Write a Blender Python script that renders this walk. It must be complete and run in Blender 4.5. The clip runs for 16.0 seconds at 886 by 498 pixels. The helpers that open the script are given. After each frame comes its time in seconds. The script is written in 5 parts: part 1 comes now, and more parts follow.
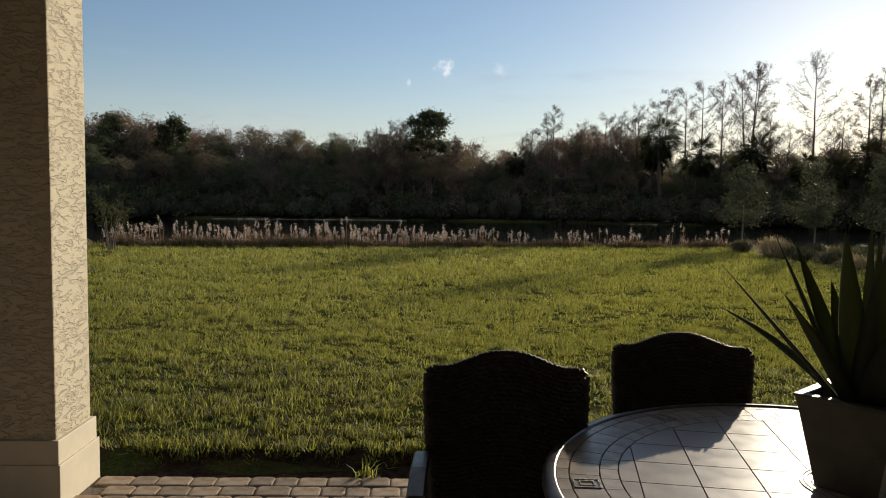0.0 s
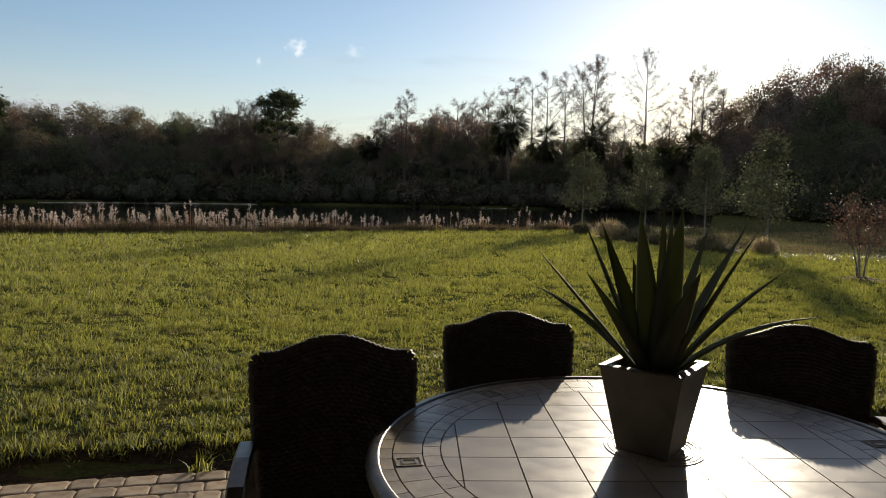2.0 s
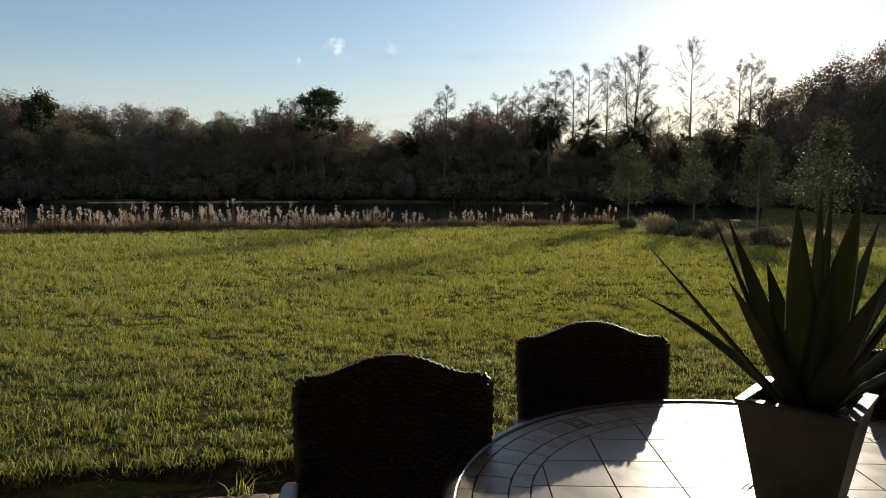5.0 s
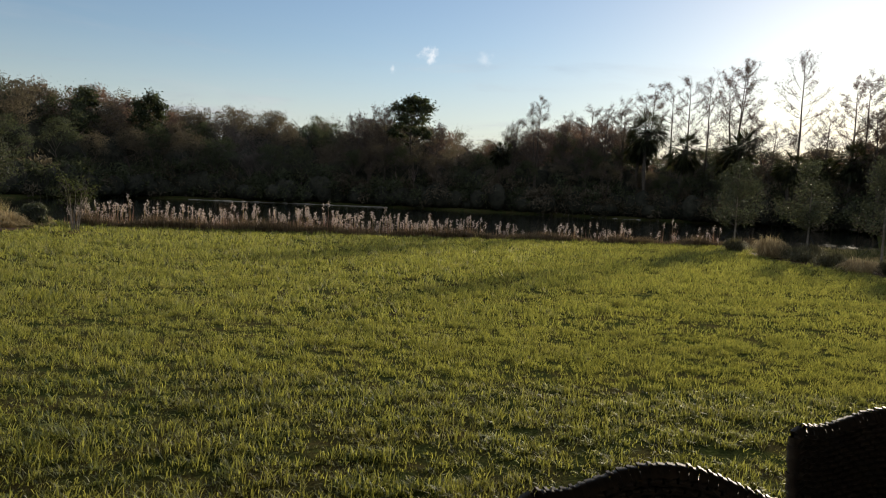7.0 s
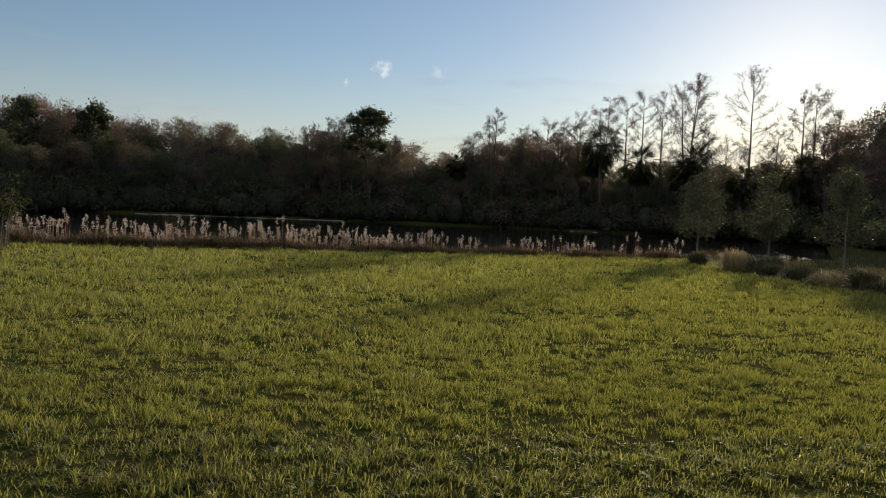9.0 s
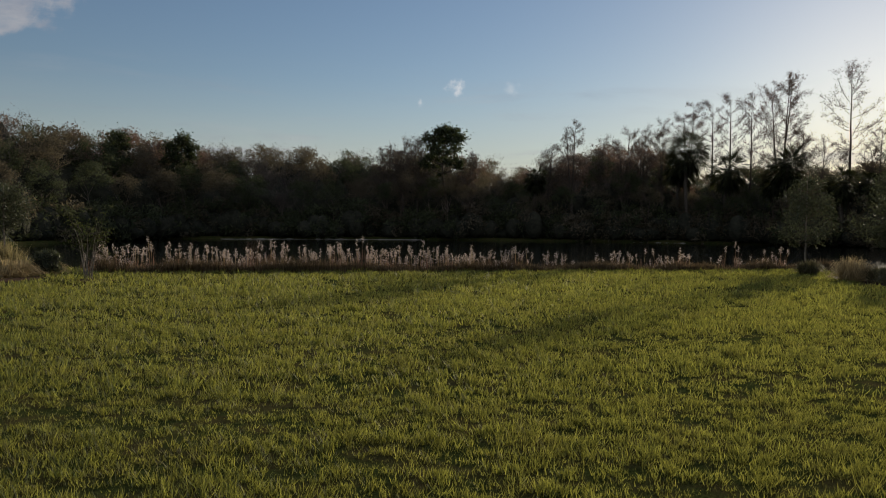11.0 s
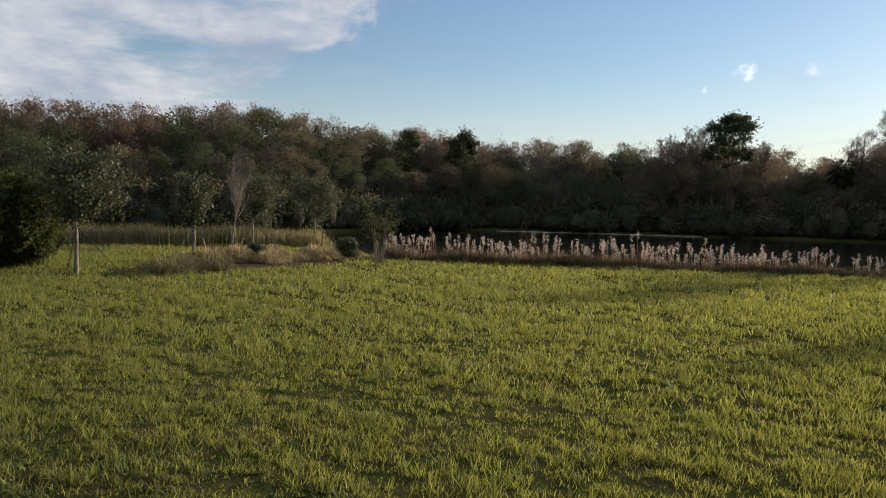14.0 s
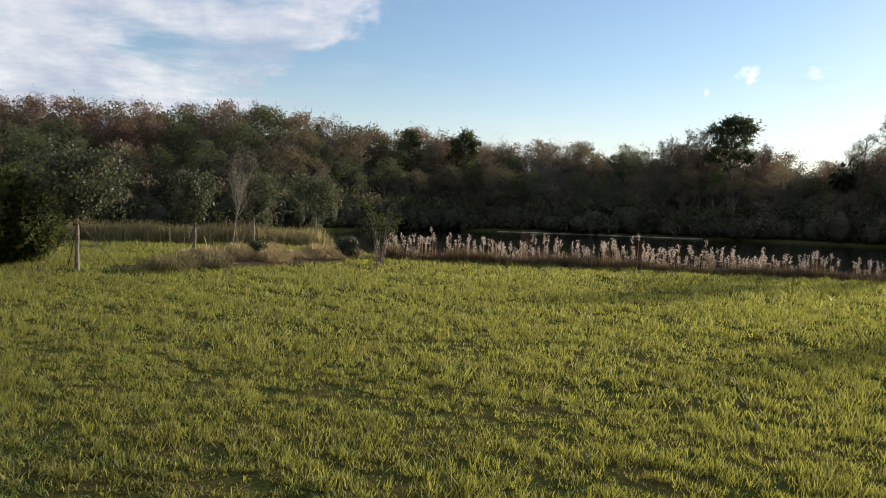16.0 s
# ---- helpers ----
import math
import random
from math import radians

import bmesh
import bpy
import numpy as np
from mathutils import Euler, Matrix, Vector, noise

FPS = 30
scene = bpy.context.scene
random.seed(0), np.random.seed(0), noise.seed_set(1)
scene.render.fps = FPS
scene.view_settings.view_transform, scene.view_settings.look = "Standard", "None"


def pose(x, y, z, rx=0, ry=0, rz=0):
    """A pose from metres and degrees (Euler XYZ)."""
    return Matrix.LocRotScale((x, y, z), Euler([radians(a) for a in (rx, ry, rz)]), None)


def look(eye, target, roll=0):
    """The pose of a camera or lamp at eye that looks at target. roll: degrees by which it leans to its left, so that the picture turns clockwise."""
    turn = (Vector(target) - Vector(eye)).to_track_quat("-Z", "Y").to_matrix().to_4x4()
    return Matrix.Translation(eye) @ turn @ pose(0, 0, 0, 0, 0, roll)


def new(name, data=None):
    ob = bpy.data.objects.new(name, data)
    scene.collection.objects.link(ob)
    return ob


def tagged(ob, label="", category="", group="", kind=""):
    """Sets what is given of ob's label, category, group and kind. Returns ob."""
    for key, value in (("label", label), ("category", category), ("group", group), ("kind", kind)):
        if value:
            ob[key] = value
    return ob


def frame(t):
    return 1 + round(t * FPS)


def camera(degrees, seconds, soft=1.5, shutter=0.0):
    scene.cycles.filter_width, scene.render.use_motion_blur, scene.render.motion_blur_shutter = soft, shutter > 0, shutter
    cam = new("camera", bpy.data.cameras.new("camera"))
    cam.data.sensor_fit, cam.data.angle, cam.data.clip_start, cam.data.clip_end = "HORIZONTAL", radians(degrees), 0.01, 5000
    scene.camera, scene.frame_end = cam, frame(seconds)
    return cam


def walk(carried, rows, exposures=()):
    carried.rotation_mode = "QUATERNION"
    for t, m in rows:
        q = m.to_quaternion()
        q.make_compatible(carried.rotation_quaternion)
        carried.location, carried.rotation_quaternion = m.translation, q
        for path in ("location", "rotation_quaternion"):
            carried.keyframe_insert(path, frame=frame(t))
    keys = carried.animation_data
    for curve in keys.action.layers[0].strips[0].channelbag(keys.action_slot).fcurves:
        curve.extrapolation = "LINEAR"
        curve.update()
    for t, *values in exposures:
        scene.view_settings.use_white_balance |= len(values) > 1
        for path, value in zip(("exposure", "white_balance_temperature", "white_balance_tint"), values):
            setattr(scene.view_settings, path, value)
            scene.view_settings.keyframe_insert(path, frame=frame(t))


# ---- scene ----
cam = camera(63.7, 16.0, soft=1.0)
METRES, EYE, TILT, LEAN, TURN = 3.963, 1.45, -0.6, 0.6, -2.0
ROWS = [
    (0.0, 0.0, 0.0, 0.0, 0.08, -3.27, -1.4),
    (0.5, 0.0071, 0.0021, 0.0001, -3.38, -3.43, -0.92),
    (1.0, 0.0135, 0.0015, 0.0006, -6.98, -3.79, -1.26),
    (1.5, 0.0175, 0.0019, 0.0005, -9.17, -3.68, -1.45),
    (2.0, 0.0225, -0.0008, 0.0001, -11.5, -4.26, -1.58),
    (2.5, 0.0335, -0.0021, -0.0003, -17.06, -4.52, -1.52),
    (3.0, 0.0393, -0.0062, -0.0001, -19.43, -4.74, -0.7),
    (3.5, 0.0447, -0.0061, -0.001, -19.38, -4.83, -0.73),
    (4.0, 0.046, -0.0014, -0.0024, -15.28, -5.39, -3.05),
    (4.5, 0.032, 0.0474, -0.0052, -8.96, -4.96, -1.43),
    (5.0, 0.0159, 0.1021, -0.0039, -8.35, -4.66, -0.88),
    (7.5, -0.0763, 0.3207, -0.0032, -0.78, -3.69, -3.49),
    (8.0, -0.0897, 0.3808, -0.0054, -5.11, -2.74, -1.53),
    (10.5, -0.1183, 0.7088, -0.0047, -3.88, -3.29, -4.71),
    (11.0, -0.1336, 0.768, -0.0045, 1.02, -1.78, -1.12),
    (11.5, -0.1396, 0.8242, -0.0051, 8.82, -2.96, -2.22),
    (12.0, -0.1338, 0.8584, -0.0048, 11.56, -3.05, -2.94),
    (12.5, -0.1361, 0.8644, -0.0026, 10.81, -3.02, -1.55),
    (13.0, -0.1425, 0.8636, -0.0037, 11.05, -3.44, -1.59),
    (13.5, -0.1488, 0.8567, -0.0037, 16.58, -3.18, -1.91),
    (14.0, -0.1561, 0.849, -0.0036, 22.67, -2.88, -2.06),
    (14.5, -0.1631, 0.8453, -0.0042, 27.88, -3.14, -2.12),
    (15.0, -0.1662, 0.8438, -0.004, 31.11, -3.22, -1.94),
    (15.5, -0.163, 0.8451, -0.004, 29.44, -3.06, -2.31),
    (16.0, -0.1559, 0.8478, -0.0038, 22.74, -2.89, -2.59),
]
walk(cam, [(t, pose(0, 0, EYE, TILT, LEAN, TURN) @ pose(METRES * x, METRES * y, METRES * z, 90 + pitch, roll, yaw)) for t, x, y, z, yaw, pitch, roll in ROWS],
     exposures=[(0.0, 0.15), (1.5, 0.3), (3.5, 0.35), (5.0, 0.28), (7.5, 0.18), (8.0, 0.12), (10.5, -0.25), (11.0, -0.35), (11.7, -0.02), (12.5, 0.12), (13.5, 0.28), (14.5, 0.62), (15.2, 0.74), (16.0, 0.74)])
# ---- light ----
SUN_AZ, SUN_EL = 33.55, 13.2
sun_dir = Vector((math.sin(radians(SUN_AZ)) * math.cos(radians(SUN_EL)), math.cos(radians(SUN_AZ)) * math.cos(radians(SUN_EL)), math.sin(radians(SUN_EL))))
sun = new("sun", bpy.data.lights.new("sun", "SUN"))
sun.data.energy, sun.data.angle, sun.data.color = 5.0, radians(0.5), (1.0, 0.87, 0.68)
sun.matrix_world = look(sun_dir * 50, (0, 0, 0))


def compass(az, el):
    """The direction at that azimuth (degrees right of +y) and elevation."""
    return Vector((math.sin(radians(az)) * math.cos(radians(el)), math.cos(radians(az)) * math.cos(radians(el)), math.sin(radians(el))))


class Nodes:
    """Short-hand for wiring a node tree."""

    def __init__(self, tree):
        self.tree = tree
        tree.nodes.clear()

    def add(self, kind, inputs=(), operation=None, data_type=None, interpolation_type=None):
        node = self.tree.nodes.new(kind)
        if operation:
            node.operation = operation
        if data_type:
            node.data_type = data_type
        if interpolation_type:
            node.interpolation_type = interpolation_type
        for key, value in dict(inputs).items():
            if isinstance(value, bpy.types.NodeSocket):
                self.tree.links.new(value, node.inputs[key])
            else:
                node.inputs[key].default_value = value
        return node

    def math(self, op, a, b=0.0, c=0.0):
        return self.add("ShaderNodeMath", {0: a, 1: b, 2: c}, operation=op).outputs[0]

    def ramp(self, value, lo, hi, to0=0.0, to1=1.0):
        return self.add("ShaderNodeMapRange", {"Value": value, "From Min": lo, "From Max": hi, "To Min": to0, "To Max": to1}, interpolation_type="SMOOTHSTEP").outputs[0]

    def noise(self, vec, scale, detail=4.0, rough=0.55, distort=0.0):
        return self.add("ShaderNodeTexNoise", {"Vector": vec, "Scale": scale, "Detail": detail, "Roughness": rough, "Distortion": distort}).outputs[0]

    def mix(self, f, a, b):
        node = self.add("ShaderNodeMix", {0: f, 6: a, 7: b}, data_type="RGBA")
        return node.outputs[2]


def make_world():
    world = bpy.data.worlds.new("sky")
    scene.world = world
    world.use_nodes = True
    n = Nodes(world.node_tree)
    sky = n.add("ShaderNodeTexSky")
    sky.sky_type, sky.sun_disc = "NISHITA", False
    sky.sun_elevation, sky.sun_rotation = radians(SUN_EL), radians(SUN_AZ)
    sky.air_density, sky.dust_density, sky.ozone_density = 1.15, 0.22, 1.6
    d = n.add("ShaderNodeTexCoord").outputs["Generated"]
    sep = n.add("ShaderNodeSeparateXYZ", {0: d})
    up = n.math("ADD", n.math("MAXIMUM", sep.outputs[2], 0.0), 0.12)
    flat = n.add("ShaderNodeCombineXYZ", {0: n.math("DIVIDE", sep.outputs[0], up), 1: n.math("DIVIDE", sep.outputs[1], up), 2: 0.0}).outputs[0]
    # the cloud bank over the left woods, with a ragged edge
    a, b = compass(-34.5, 6.5), compass(-20.5, 17.5)
    edge = b.cross(a).normalized()
    side = n.add("ShaderNodeVectorMath", {0: d, 1: edge}, operation="DOT_PRODUCT").outputs[1]
    rag = n.math("MULTIPLY_ADD", n.noise(d, 8.0, 7.0, 0.6, 0.5), 0.45, n.math("MULTIPLY", n.noise(flat, 1.3, 7.0, 0.58, 0.35), 0.55))
    bank = n.ramp(n.math("ADD", side, n.math("MULTIPLY_ADD", rag, 0.5, -0.27)), 0.0, 0.05)
    low = n.ramp(sep.outputs[2], 0.05, 0.12)
    holes = n.ramp(n.noise(flat, 0.9, 6.0, 0.6, 0.2), 0.36, 0.52)
    bank = n.math("MULTIPLY", bank, n.math("MULTIPLY", holes, low))
    # two small puffs
    puff = 0.0
    for az, el, size in ((1.9, 10.4, 0.016), (-0.9, 9.2, 0.008), (6.3, 10.3, 0.014)):
        off = n.add("ShaderNodeVectorMath", {0: d, 1: compass(az, el)}, operation="DISTANCE").outputs[1]
        lump = n.math("ADD", n.math("DIVIDE", off, -size), n.math("MULTIPLY_ADD", n.noise(d, 70.0, 4.0, 0.6), 2.4, -0.55))
        puff = n.math("ADD", puff, n.ramp(lump, -0.2, 0.9, 0.0, 0.75 if az != 6.3 else 0.3))
    # thin streaks above the treetops
    low_flat = n.add("ShaderNodeMapping", {"Vector": d, "Scale": (2.2, 2.2, 16.0), "Rotation": (0.0, 0.12, 0.0)}).outputs[0]
    streak = n.ramp(n.noise(low_flat, 1.7, 5.0, 0.55, 0.5), 0.48, 0.76)
    streak = n.math("MULTIPLY", streak, n.ramp(sep.outputs[2], 0.22, 0.08, 0.0, 0.8))
    cloud = n.math("MINIMUM", n.math("ADD", n.math("MULTIPLY", bank, 0.85), streak), 0.9)
    shade = n.mix(n.ramp(n.math("ADD", n.math("MULTIPLY", n.noise(flat, 2.2, 5.0, 0.6), 0.5), n.math("MULTIPLY", n.noise(d, 7.0, 6.0, 0.6, 0.4), 0.5)), 0.36, 0.66), (3.1, 3.5, 4.5, 1), (6.6, 6.5, 6.6, 1))
    clear = n.add("ShaderNodeVectorMath", {0: sky.outputs[0], 1: (0.93, 0.97, 1.12)}, operation="MULTIPLY").outputs[0]
    haze = n.math("MULTIPLY", n.ramp(sep.outputs[2], 0.2, 0.03), n.math("MULTIPLY_ADD", n.noise(low_flat, 0.9, 4.0, 0.5), 0.8, 0.05))
    clear = n.mix(haze, clear, (6.6, 6.5, 6.3, 1))
    colour = n.mix(cloud, clear, shade)
    colour = n.mix(n.math("MINIMUM", puff, 0.85), colour, (11.0, 10.8, 10.8, 1))
    bg = n.add("ShaderNodeBackground", {"Color": colour, "Strength": 0.09})
    n.add("ShaderNodeOutputWorld", {"Surface": bg.outputs[0]})


make_world()


# ---- materials ----
def material(name, dark, light, scale=8.0, rough=0.7, metal=0.0, bump=0.0, bump_scale=60.0, patch=None, patch_scale=0.6, patch_amount=0.5, island=0.0, per_object=0.0, thin=None, spec=0.5, bump_dist=0.01, stretch=(1, 1, 1), detail=6.0):
    """A surface with grain, large patches, random pieces and relief. thin: colour of light let through (leaves)."""
    m = bpy.data.materials.new(name)
    m.use_nodes = True
    n = Nodes(m.node_tree)
    where = n.add("ShaderNodeTexCoord").outputs["Object"]
    if stretch != (1, 1, 1):
        where = n.add("ShaderNodeMapping", {"Vector": where, "Scale": stretch}).outputs[0]
    grain = n.ramp(n.noise(where, scale, detail, 0.6), 0.3, 0.7)
    colour = n.mix(grain, (*dark, 1), (*light, 1))
    if patch:
        colour = n.mix(n.math("MULTIPLY", n.ramp(n.noise(where, patch_scale, 3.0), 0.42, 0.66), patch_amount), colour, (*patch, 1))
    change = None
    if island:
        change = n.math("MULTIPLY_ADD", n.add("ShaderNodeNewGeometry").outputs["Random Per Island"], 2 * island, 1 - island)
    if per_object:
        change = n.math("MULTIPLY_ADD", n.add("ShaderNodeObjectInfo").outputs["Random"], 2 * per_object, 1 - per_object)
    if change:
        colour = n.add("ShaderNodeVectorMath", {0: colour, 3: change}, operation="SCALE").outputs[0]
    wear = n.math("MULTIPLY_ADD", n.noise(where, scale * 2.3, 3.0), 0.24, rough - 0.12)
    ins = {"Base Color": colour, "Roughness": wear, "Metallic": metal, "Specular IOR Level": spec}
    if bump:
        relief = n.noise(where, bump_scale, 5.0, 0.6)
        ins["Normal"] = n.add("ShaderNodeBump", {"Strength": bump, "Distance": bump_dist, "Height": relief}).outputs[0]
    shader = n.add("ShaderNodeBsdfPrincipled", ins).outputs[0]
    if thin:
        pass_on = n.add("ShaderNodeVectorMath", {0: (*thin, ), 3: change if change else 1.0}, operation="SCALE").outputs[0]
        glow = n.add("ShaderNodeBsdfTranslucent", {"Color": pass_on}).outputs[0]
        shader = n.add("ShaderNodeMixShader", {0: 0.5, 1: shader, 2: glow}).outputs[0]
    n.add("ShaderNodeOutputMaterial", {"Surface": shader})
    return m


def water_material():
    m = bpy.data.materials.new("pond_water")
    m.use_nodes = True
    n = Nodes(m.node_tree)
    where = n.add("ShaderNodeTexCoord").outputs["Object"]
    relief = n.noise(where, 1.6, 4.0, 0.6)
    normal = n.add("ShaderNodeBump", {"Strength": 0.25, "Distance": 0.05, "Height": relief}).outputs[0]
    s = n.add("ShaderNodeBsdfPrincipled", {"Base Color": (0.012, 0.014, 0.012, 1), "Roughness": 0.06, "IOR": 1.33, "Normal": normal})
    n.add("ShaderNodeOutputMaterial", {"Surface": s.outputs[0]})
    return m


def lawn_material():
    """Soil and thatch under the blades: green with tan and dark patches; bare earth, sand and far scrub by place."""
    m = bpy.data.materials.new("lawn_ground")
    m.use_nodes = True
    n = Nodes(m.node_tree)
    where = n.add("ShaderNodeTexCoord").outputs["Object"]
    fine = n.ramp(n.noise(where, 38.0, 6.0, 0.7), 0.3, 0.7)
    mid = n.ramp(n.noise(where, 2.6, 4.0, 0.6), 0.38, 0.66)
    col = n.mix(fine, (0.02, 0.027, 0.008, 1), (0.06, 0.075, 0.023, 1))
    col = n.mix(n.math("MULTIPLY", mid, 0.6), col, (0.09, 0.066, 0.03, 1))
    normal = n.add("ShaderNodeBump", {"Strength": 0.8, "Distance": 0.03, "Height": n.noise(where, 22.0, 6.0, 0.7)}).outputs[0]
    s = n.add("ShaderNodeBsdfPrincipled", {"Base Color": col, "Roughness": 1.0, "Specular IOR Level": 0.0, "Normal": normal})
    n.add("ShaderNodeOutputMaterial", {"Surface": s.outputs[0]})
    return m


def stucco_material():
    """Knock-down stucco: smeared ridges that lean with the trowel."""
    m = bpy.data.materials.new("stucco")
    m.use_nodes = True
    n = Nodes(m.node_tree)
    where = n.add("ShaderNodeTexCoord").outputs["Object"]
    skew = n.add("ShaderNodeMapping", {"Vector": where, "Rotation": (0.3, 0.0, 0.0), "Scale": (1.0, 1.0, 2.6)}).outputs[0]
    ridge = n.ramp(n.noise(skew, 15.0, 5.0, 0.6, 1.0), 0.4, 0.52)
    grit = n.noise(where, 160.0, 3.0, 0.6)
    height = n.math("MULTIPLY_ADD", grit, 0.25, ridge)
    col = n.mix(n.noise(where, 3.0, 5.0, 0.6), (0.54, 0.475, 0.345, 1), (0.63, 0.56, 0.415, 1))
    # hollows between the ridges get a darker colour
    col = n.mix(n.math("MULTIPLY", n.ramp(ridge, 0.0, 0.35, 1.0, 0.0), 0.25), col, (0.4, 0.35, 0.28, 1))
    normal = n.add("ShaderNodeBump", {"Strength": 0.9, "Distance": 0.006, "Height": height}).outputs[0]
    s = n.add("ShaderNodeBsdfPrincipled", {"Base Color": col, "Roughness": 0.85, "Normal": normal})
    n.add("ShaderNodeOutputMaterial", {"Surface": s.outputs[0]})
    return m


def screen_material():
    """Insect screen: a fine dark mesh that lets about half the light through."""
    m = bpy.data.materials.new("insect_screen")
    m.use_nodes = True
    n = Nodes(m.node_tree)
    s = n.add("ShaderNodeBsdfPrincipled", {"Base Color": (0.1, 0.09, 0.078, 1), "Roughness": 0.8})
    t = n.add("ShaderNodeBsdfTransparent")
    n.add("ShaderNodeOutputMaterial", {"Surface": n.add("ShaderNodeMixShader", {0: 0.72, 1: t.outputs[0], 2: s.outputs[0]}).outputs[0]})
    return m


STUCCO = stucco_material()
LAWN = lawn_material()
WATER = water_material()
SCREEN = screen_material()
TRIM = material("painted_trim", (0.62, 0.555, 0.425), (0.68, 0.615, 0.47), 5, 0.6, bump=0.12, bump_scale=90, patch=(0.5, 0.45, 0.36), patch_scale=3, patch_amount=0.35)
# dark colour given to an unseen wall to cut bounced light
HOUSE_WALL = material("dark_unseen_wall_paint", (0.06, 0.052, 0.042), (0.09, 0.078, 0.064), 4, 0.8, bump=0.2)
CEILING = material("ceiling_paint", (0.2, 0.17, 0.13), (0.25, 0.21, 0.16), 4, 0.8, bump=0.1)
PAVER = material("concrete_paver", (0.2, 0.135, 0.08), (0.39, 0.285, 0.18), 14, 0.85, bump=0.5, bump_scale=120, per_object=0.28, patch=(0.28, 0.25, 0.2), patch_scale=5, patch_amount=0.5, bump_dist=0.004)
PAVER_STUFF = material("concrete_paver_far", (0.2, 0.135, 0.08), (0.39, 0.285, 0.18), 14, 0.85, bump=0.5, bump_scale=120, island=0.22, patch=(0.3, 0.27, 0.22), patch_scale=5, patch_amount=0.5, bump_dist=0.004)
SAND = material("joint_sand", (0.1, 0.075, 0.05), (0.18, 0.14, 0.1), 60, 0.95, bump=0.5)
SOIL = material("bare_soil", (0.025, 0.018, 0.012), (0.06, 0.043, 0.028), 20, 1.0, bump=1.0, bump_scale=40, bump_dist=0.03, spec=0.0)
MULCH = material("bark_mulch", (0.02, 0.013, 0.009), (0.09, 0.055, 0.035), 30, 1.0, bump=0.6, bump_scale=50, bump_dist=0.03, island=0.4, spec=0.05)
GRASS = material("grass_blade", (0.05, 0.08, 0.022), (0.14, 0.18, 0.06), 1.1, 0.55, island=0.6, patch=(0.23, 0.165, 0.08), patch_scale=1.8, patch_amount=0.5, thin=(0.3, 0.295, 0.052), spec=0.32)
DRY = material("dry_grass", (0.3, 0.225, 0.11), (0.58, 0.46, 0.26), 3, 0.8, island=0.4, thin=(0.5, 0.39, 0.2), spec=0.2)
OLIVE_GRASS = material("olive_grass", (0.055, 0.055, 0.025), (0.15, 0.135, 0.07), 3, 0.7, island=0.45, thin=(0.14, 0.125, 0.06), spec=0.2)
BANK_GRASS = material("tan_bank_grass", (0.13, 0.115, 0.05), (0.29, 0.25, 0.125), 3, 0.75, island=0.45, thin=(0.3, 0.25, 0.12), spec=0.2)
PLUME = material("seed_plume", (0.36, 0.28, 0.22), (0.6, 0.5, 0.42), 20, 0.9, island=0.3, thin=(0.5, 0.42, 0.36))
BARK = material("grey_bark", (0.05, 0.042, 0.034), (0.14, 0.115, 0.09), 12, 0.95, bump=0.8, bump_scale=30, bump_dist=0.02, spec=0.1)
PALE_BARK = material("pale_bark", (0.12, 0.1, 0.078), (0.27, 0.23, 0.18), 12, 0.9, bump=0.5, bump_scale=30, spec=0.2)
TWIG = material("bare_twig", (0.06, 0.047, 0.038), (0.23, 0.18, 0.145), 0.2, 0.9, island=0.3, spec=0.2)
LEAF_OAK = material("oak_leaf", (0.042, 0.05, 0.026), (0.11, 0.12, 0.062), 5, 0.55, island=0.45, thin=(0.062, 0.068, 0.032), spec=0.4)
LEAF_PINE = material("pine_needles", (0.02, 0.03, 0.012), (0.05, 0.065, 0.025), 2, 0.6, island=0.4, thin=(0.05, 0.06, 0.02))
LEAF_PALM = material("palm_frond", (0.02, 0.025, 0.01), (0.06, 0.065, 0.025), 2, 0.5, island=0.4, thin=(0.04, 0.045, 0.015))
LEAF_WOOD = material("woodland_leaf", (0.075, 0.066, 0.042), (0.2, 0.168, 0.118), 0.35, 0.85, island=0.35, patch=(0.15, 0.11, 0.085), patch_scale=0.08, patch_amount=0.6, thin=(0.13, 0.11, 0.065), spec=0.15)
LEAF_EVERGREEN = material("evergreen_leaf", (0.045, 0.054, 0.031), (0.13, 0.146, 0.08), 0.4, 0.75, island=0.4, patch=(0.1, 0.1, 0.045), patch_scale=0.15, patch_amount=0.5, thin=(0.07, 0.08, 0.035), spec=0.2)
LEAF_RUSSET = material("faded_russet_leaf", (0.1, 0.072, 0.056), (0.21, 0.16, 0.128), 0.4, 0.85, island=0.35, patch=(0.13, 0.1, 0.07), patch_scale=0.1, patch_amount=0.5, thin=(0.2, 0.125, 0.085), spec=0.15)
LEAF_GREY = material("bare_crown_twigs", (0.09, 0.076, 0.064), (0.24, 0.2, 0.17), 0.5, 0.85, island=0.35, thin=(0.1, 0.085, 0.07), spec=0.2)
LEAF_RED = material("russet_leaf", (0.07, 0.035, 0.024), (0.15, 0.09, 0.06), 5, 0.5, island=0.4, thin=(0.1, 0.055, 0.035))
LEAF_HEDGE = material("hedge_leaf", (0.04, 0.055, 0.018), (0.12, 0.135, 0.045), 4, 0.7, island=0.45, thin=(0.08, 0.09, 0.025), spec=0.2)
REED_LEAF = material("reed_leaf", (0.16, 0.09, 0.065), (0.34, 0.21, 0.15), 3, 0.85, island=0.4, thin=(0.26, 0.16, 0.11), spec=0.2)
SEDGE = material("brown_sedge", (0.08, 0.065, 0.035), (0.2, 0.15, 0.09), 3, 0.85, island=0.4, thin=(0.14, 0.1, 0.055), spec=0.2)
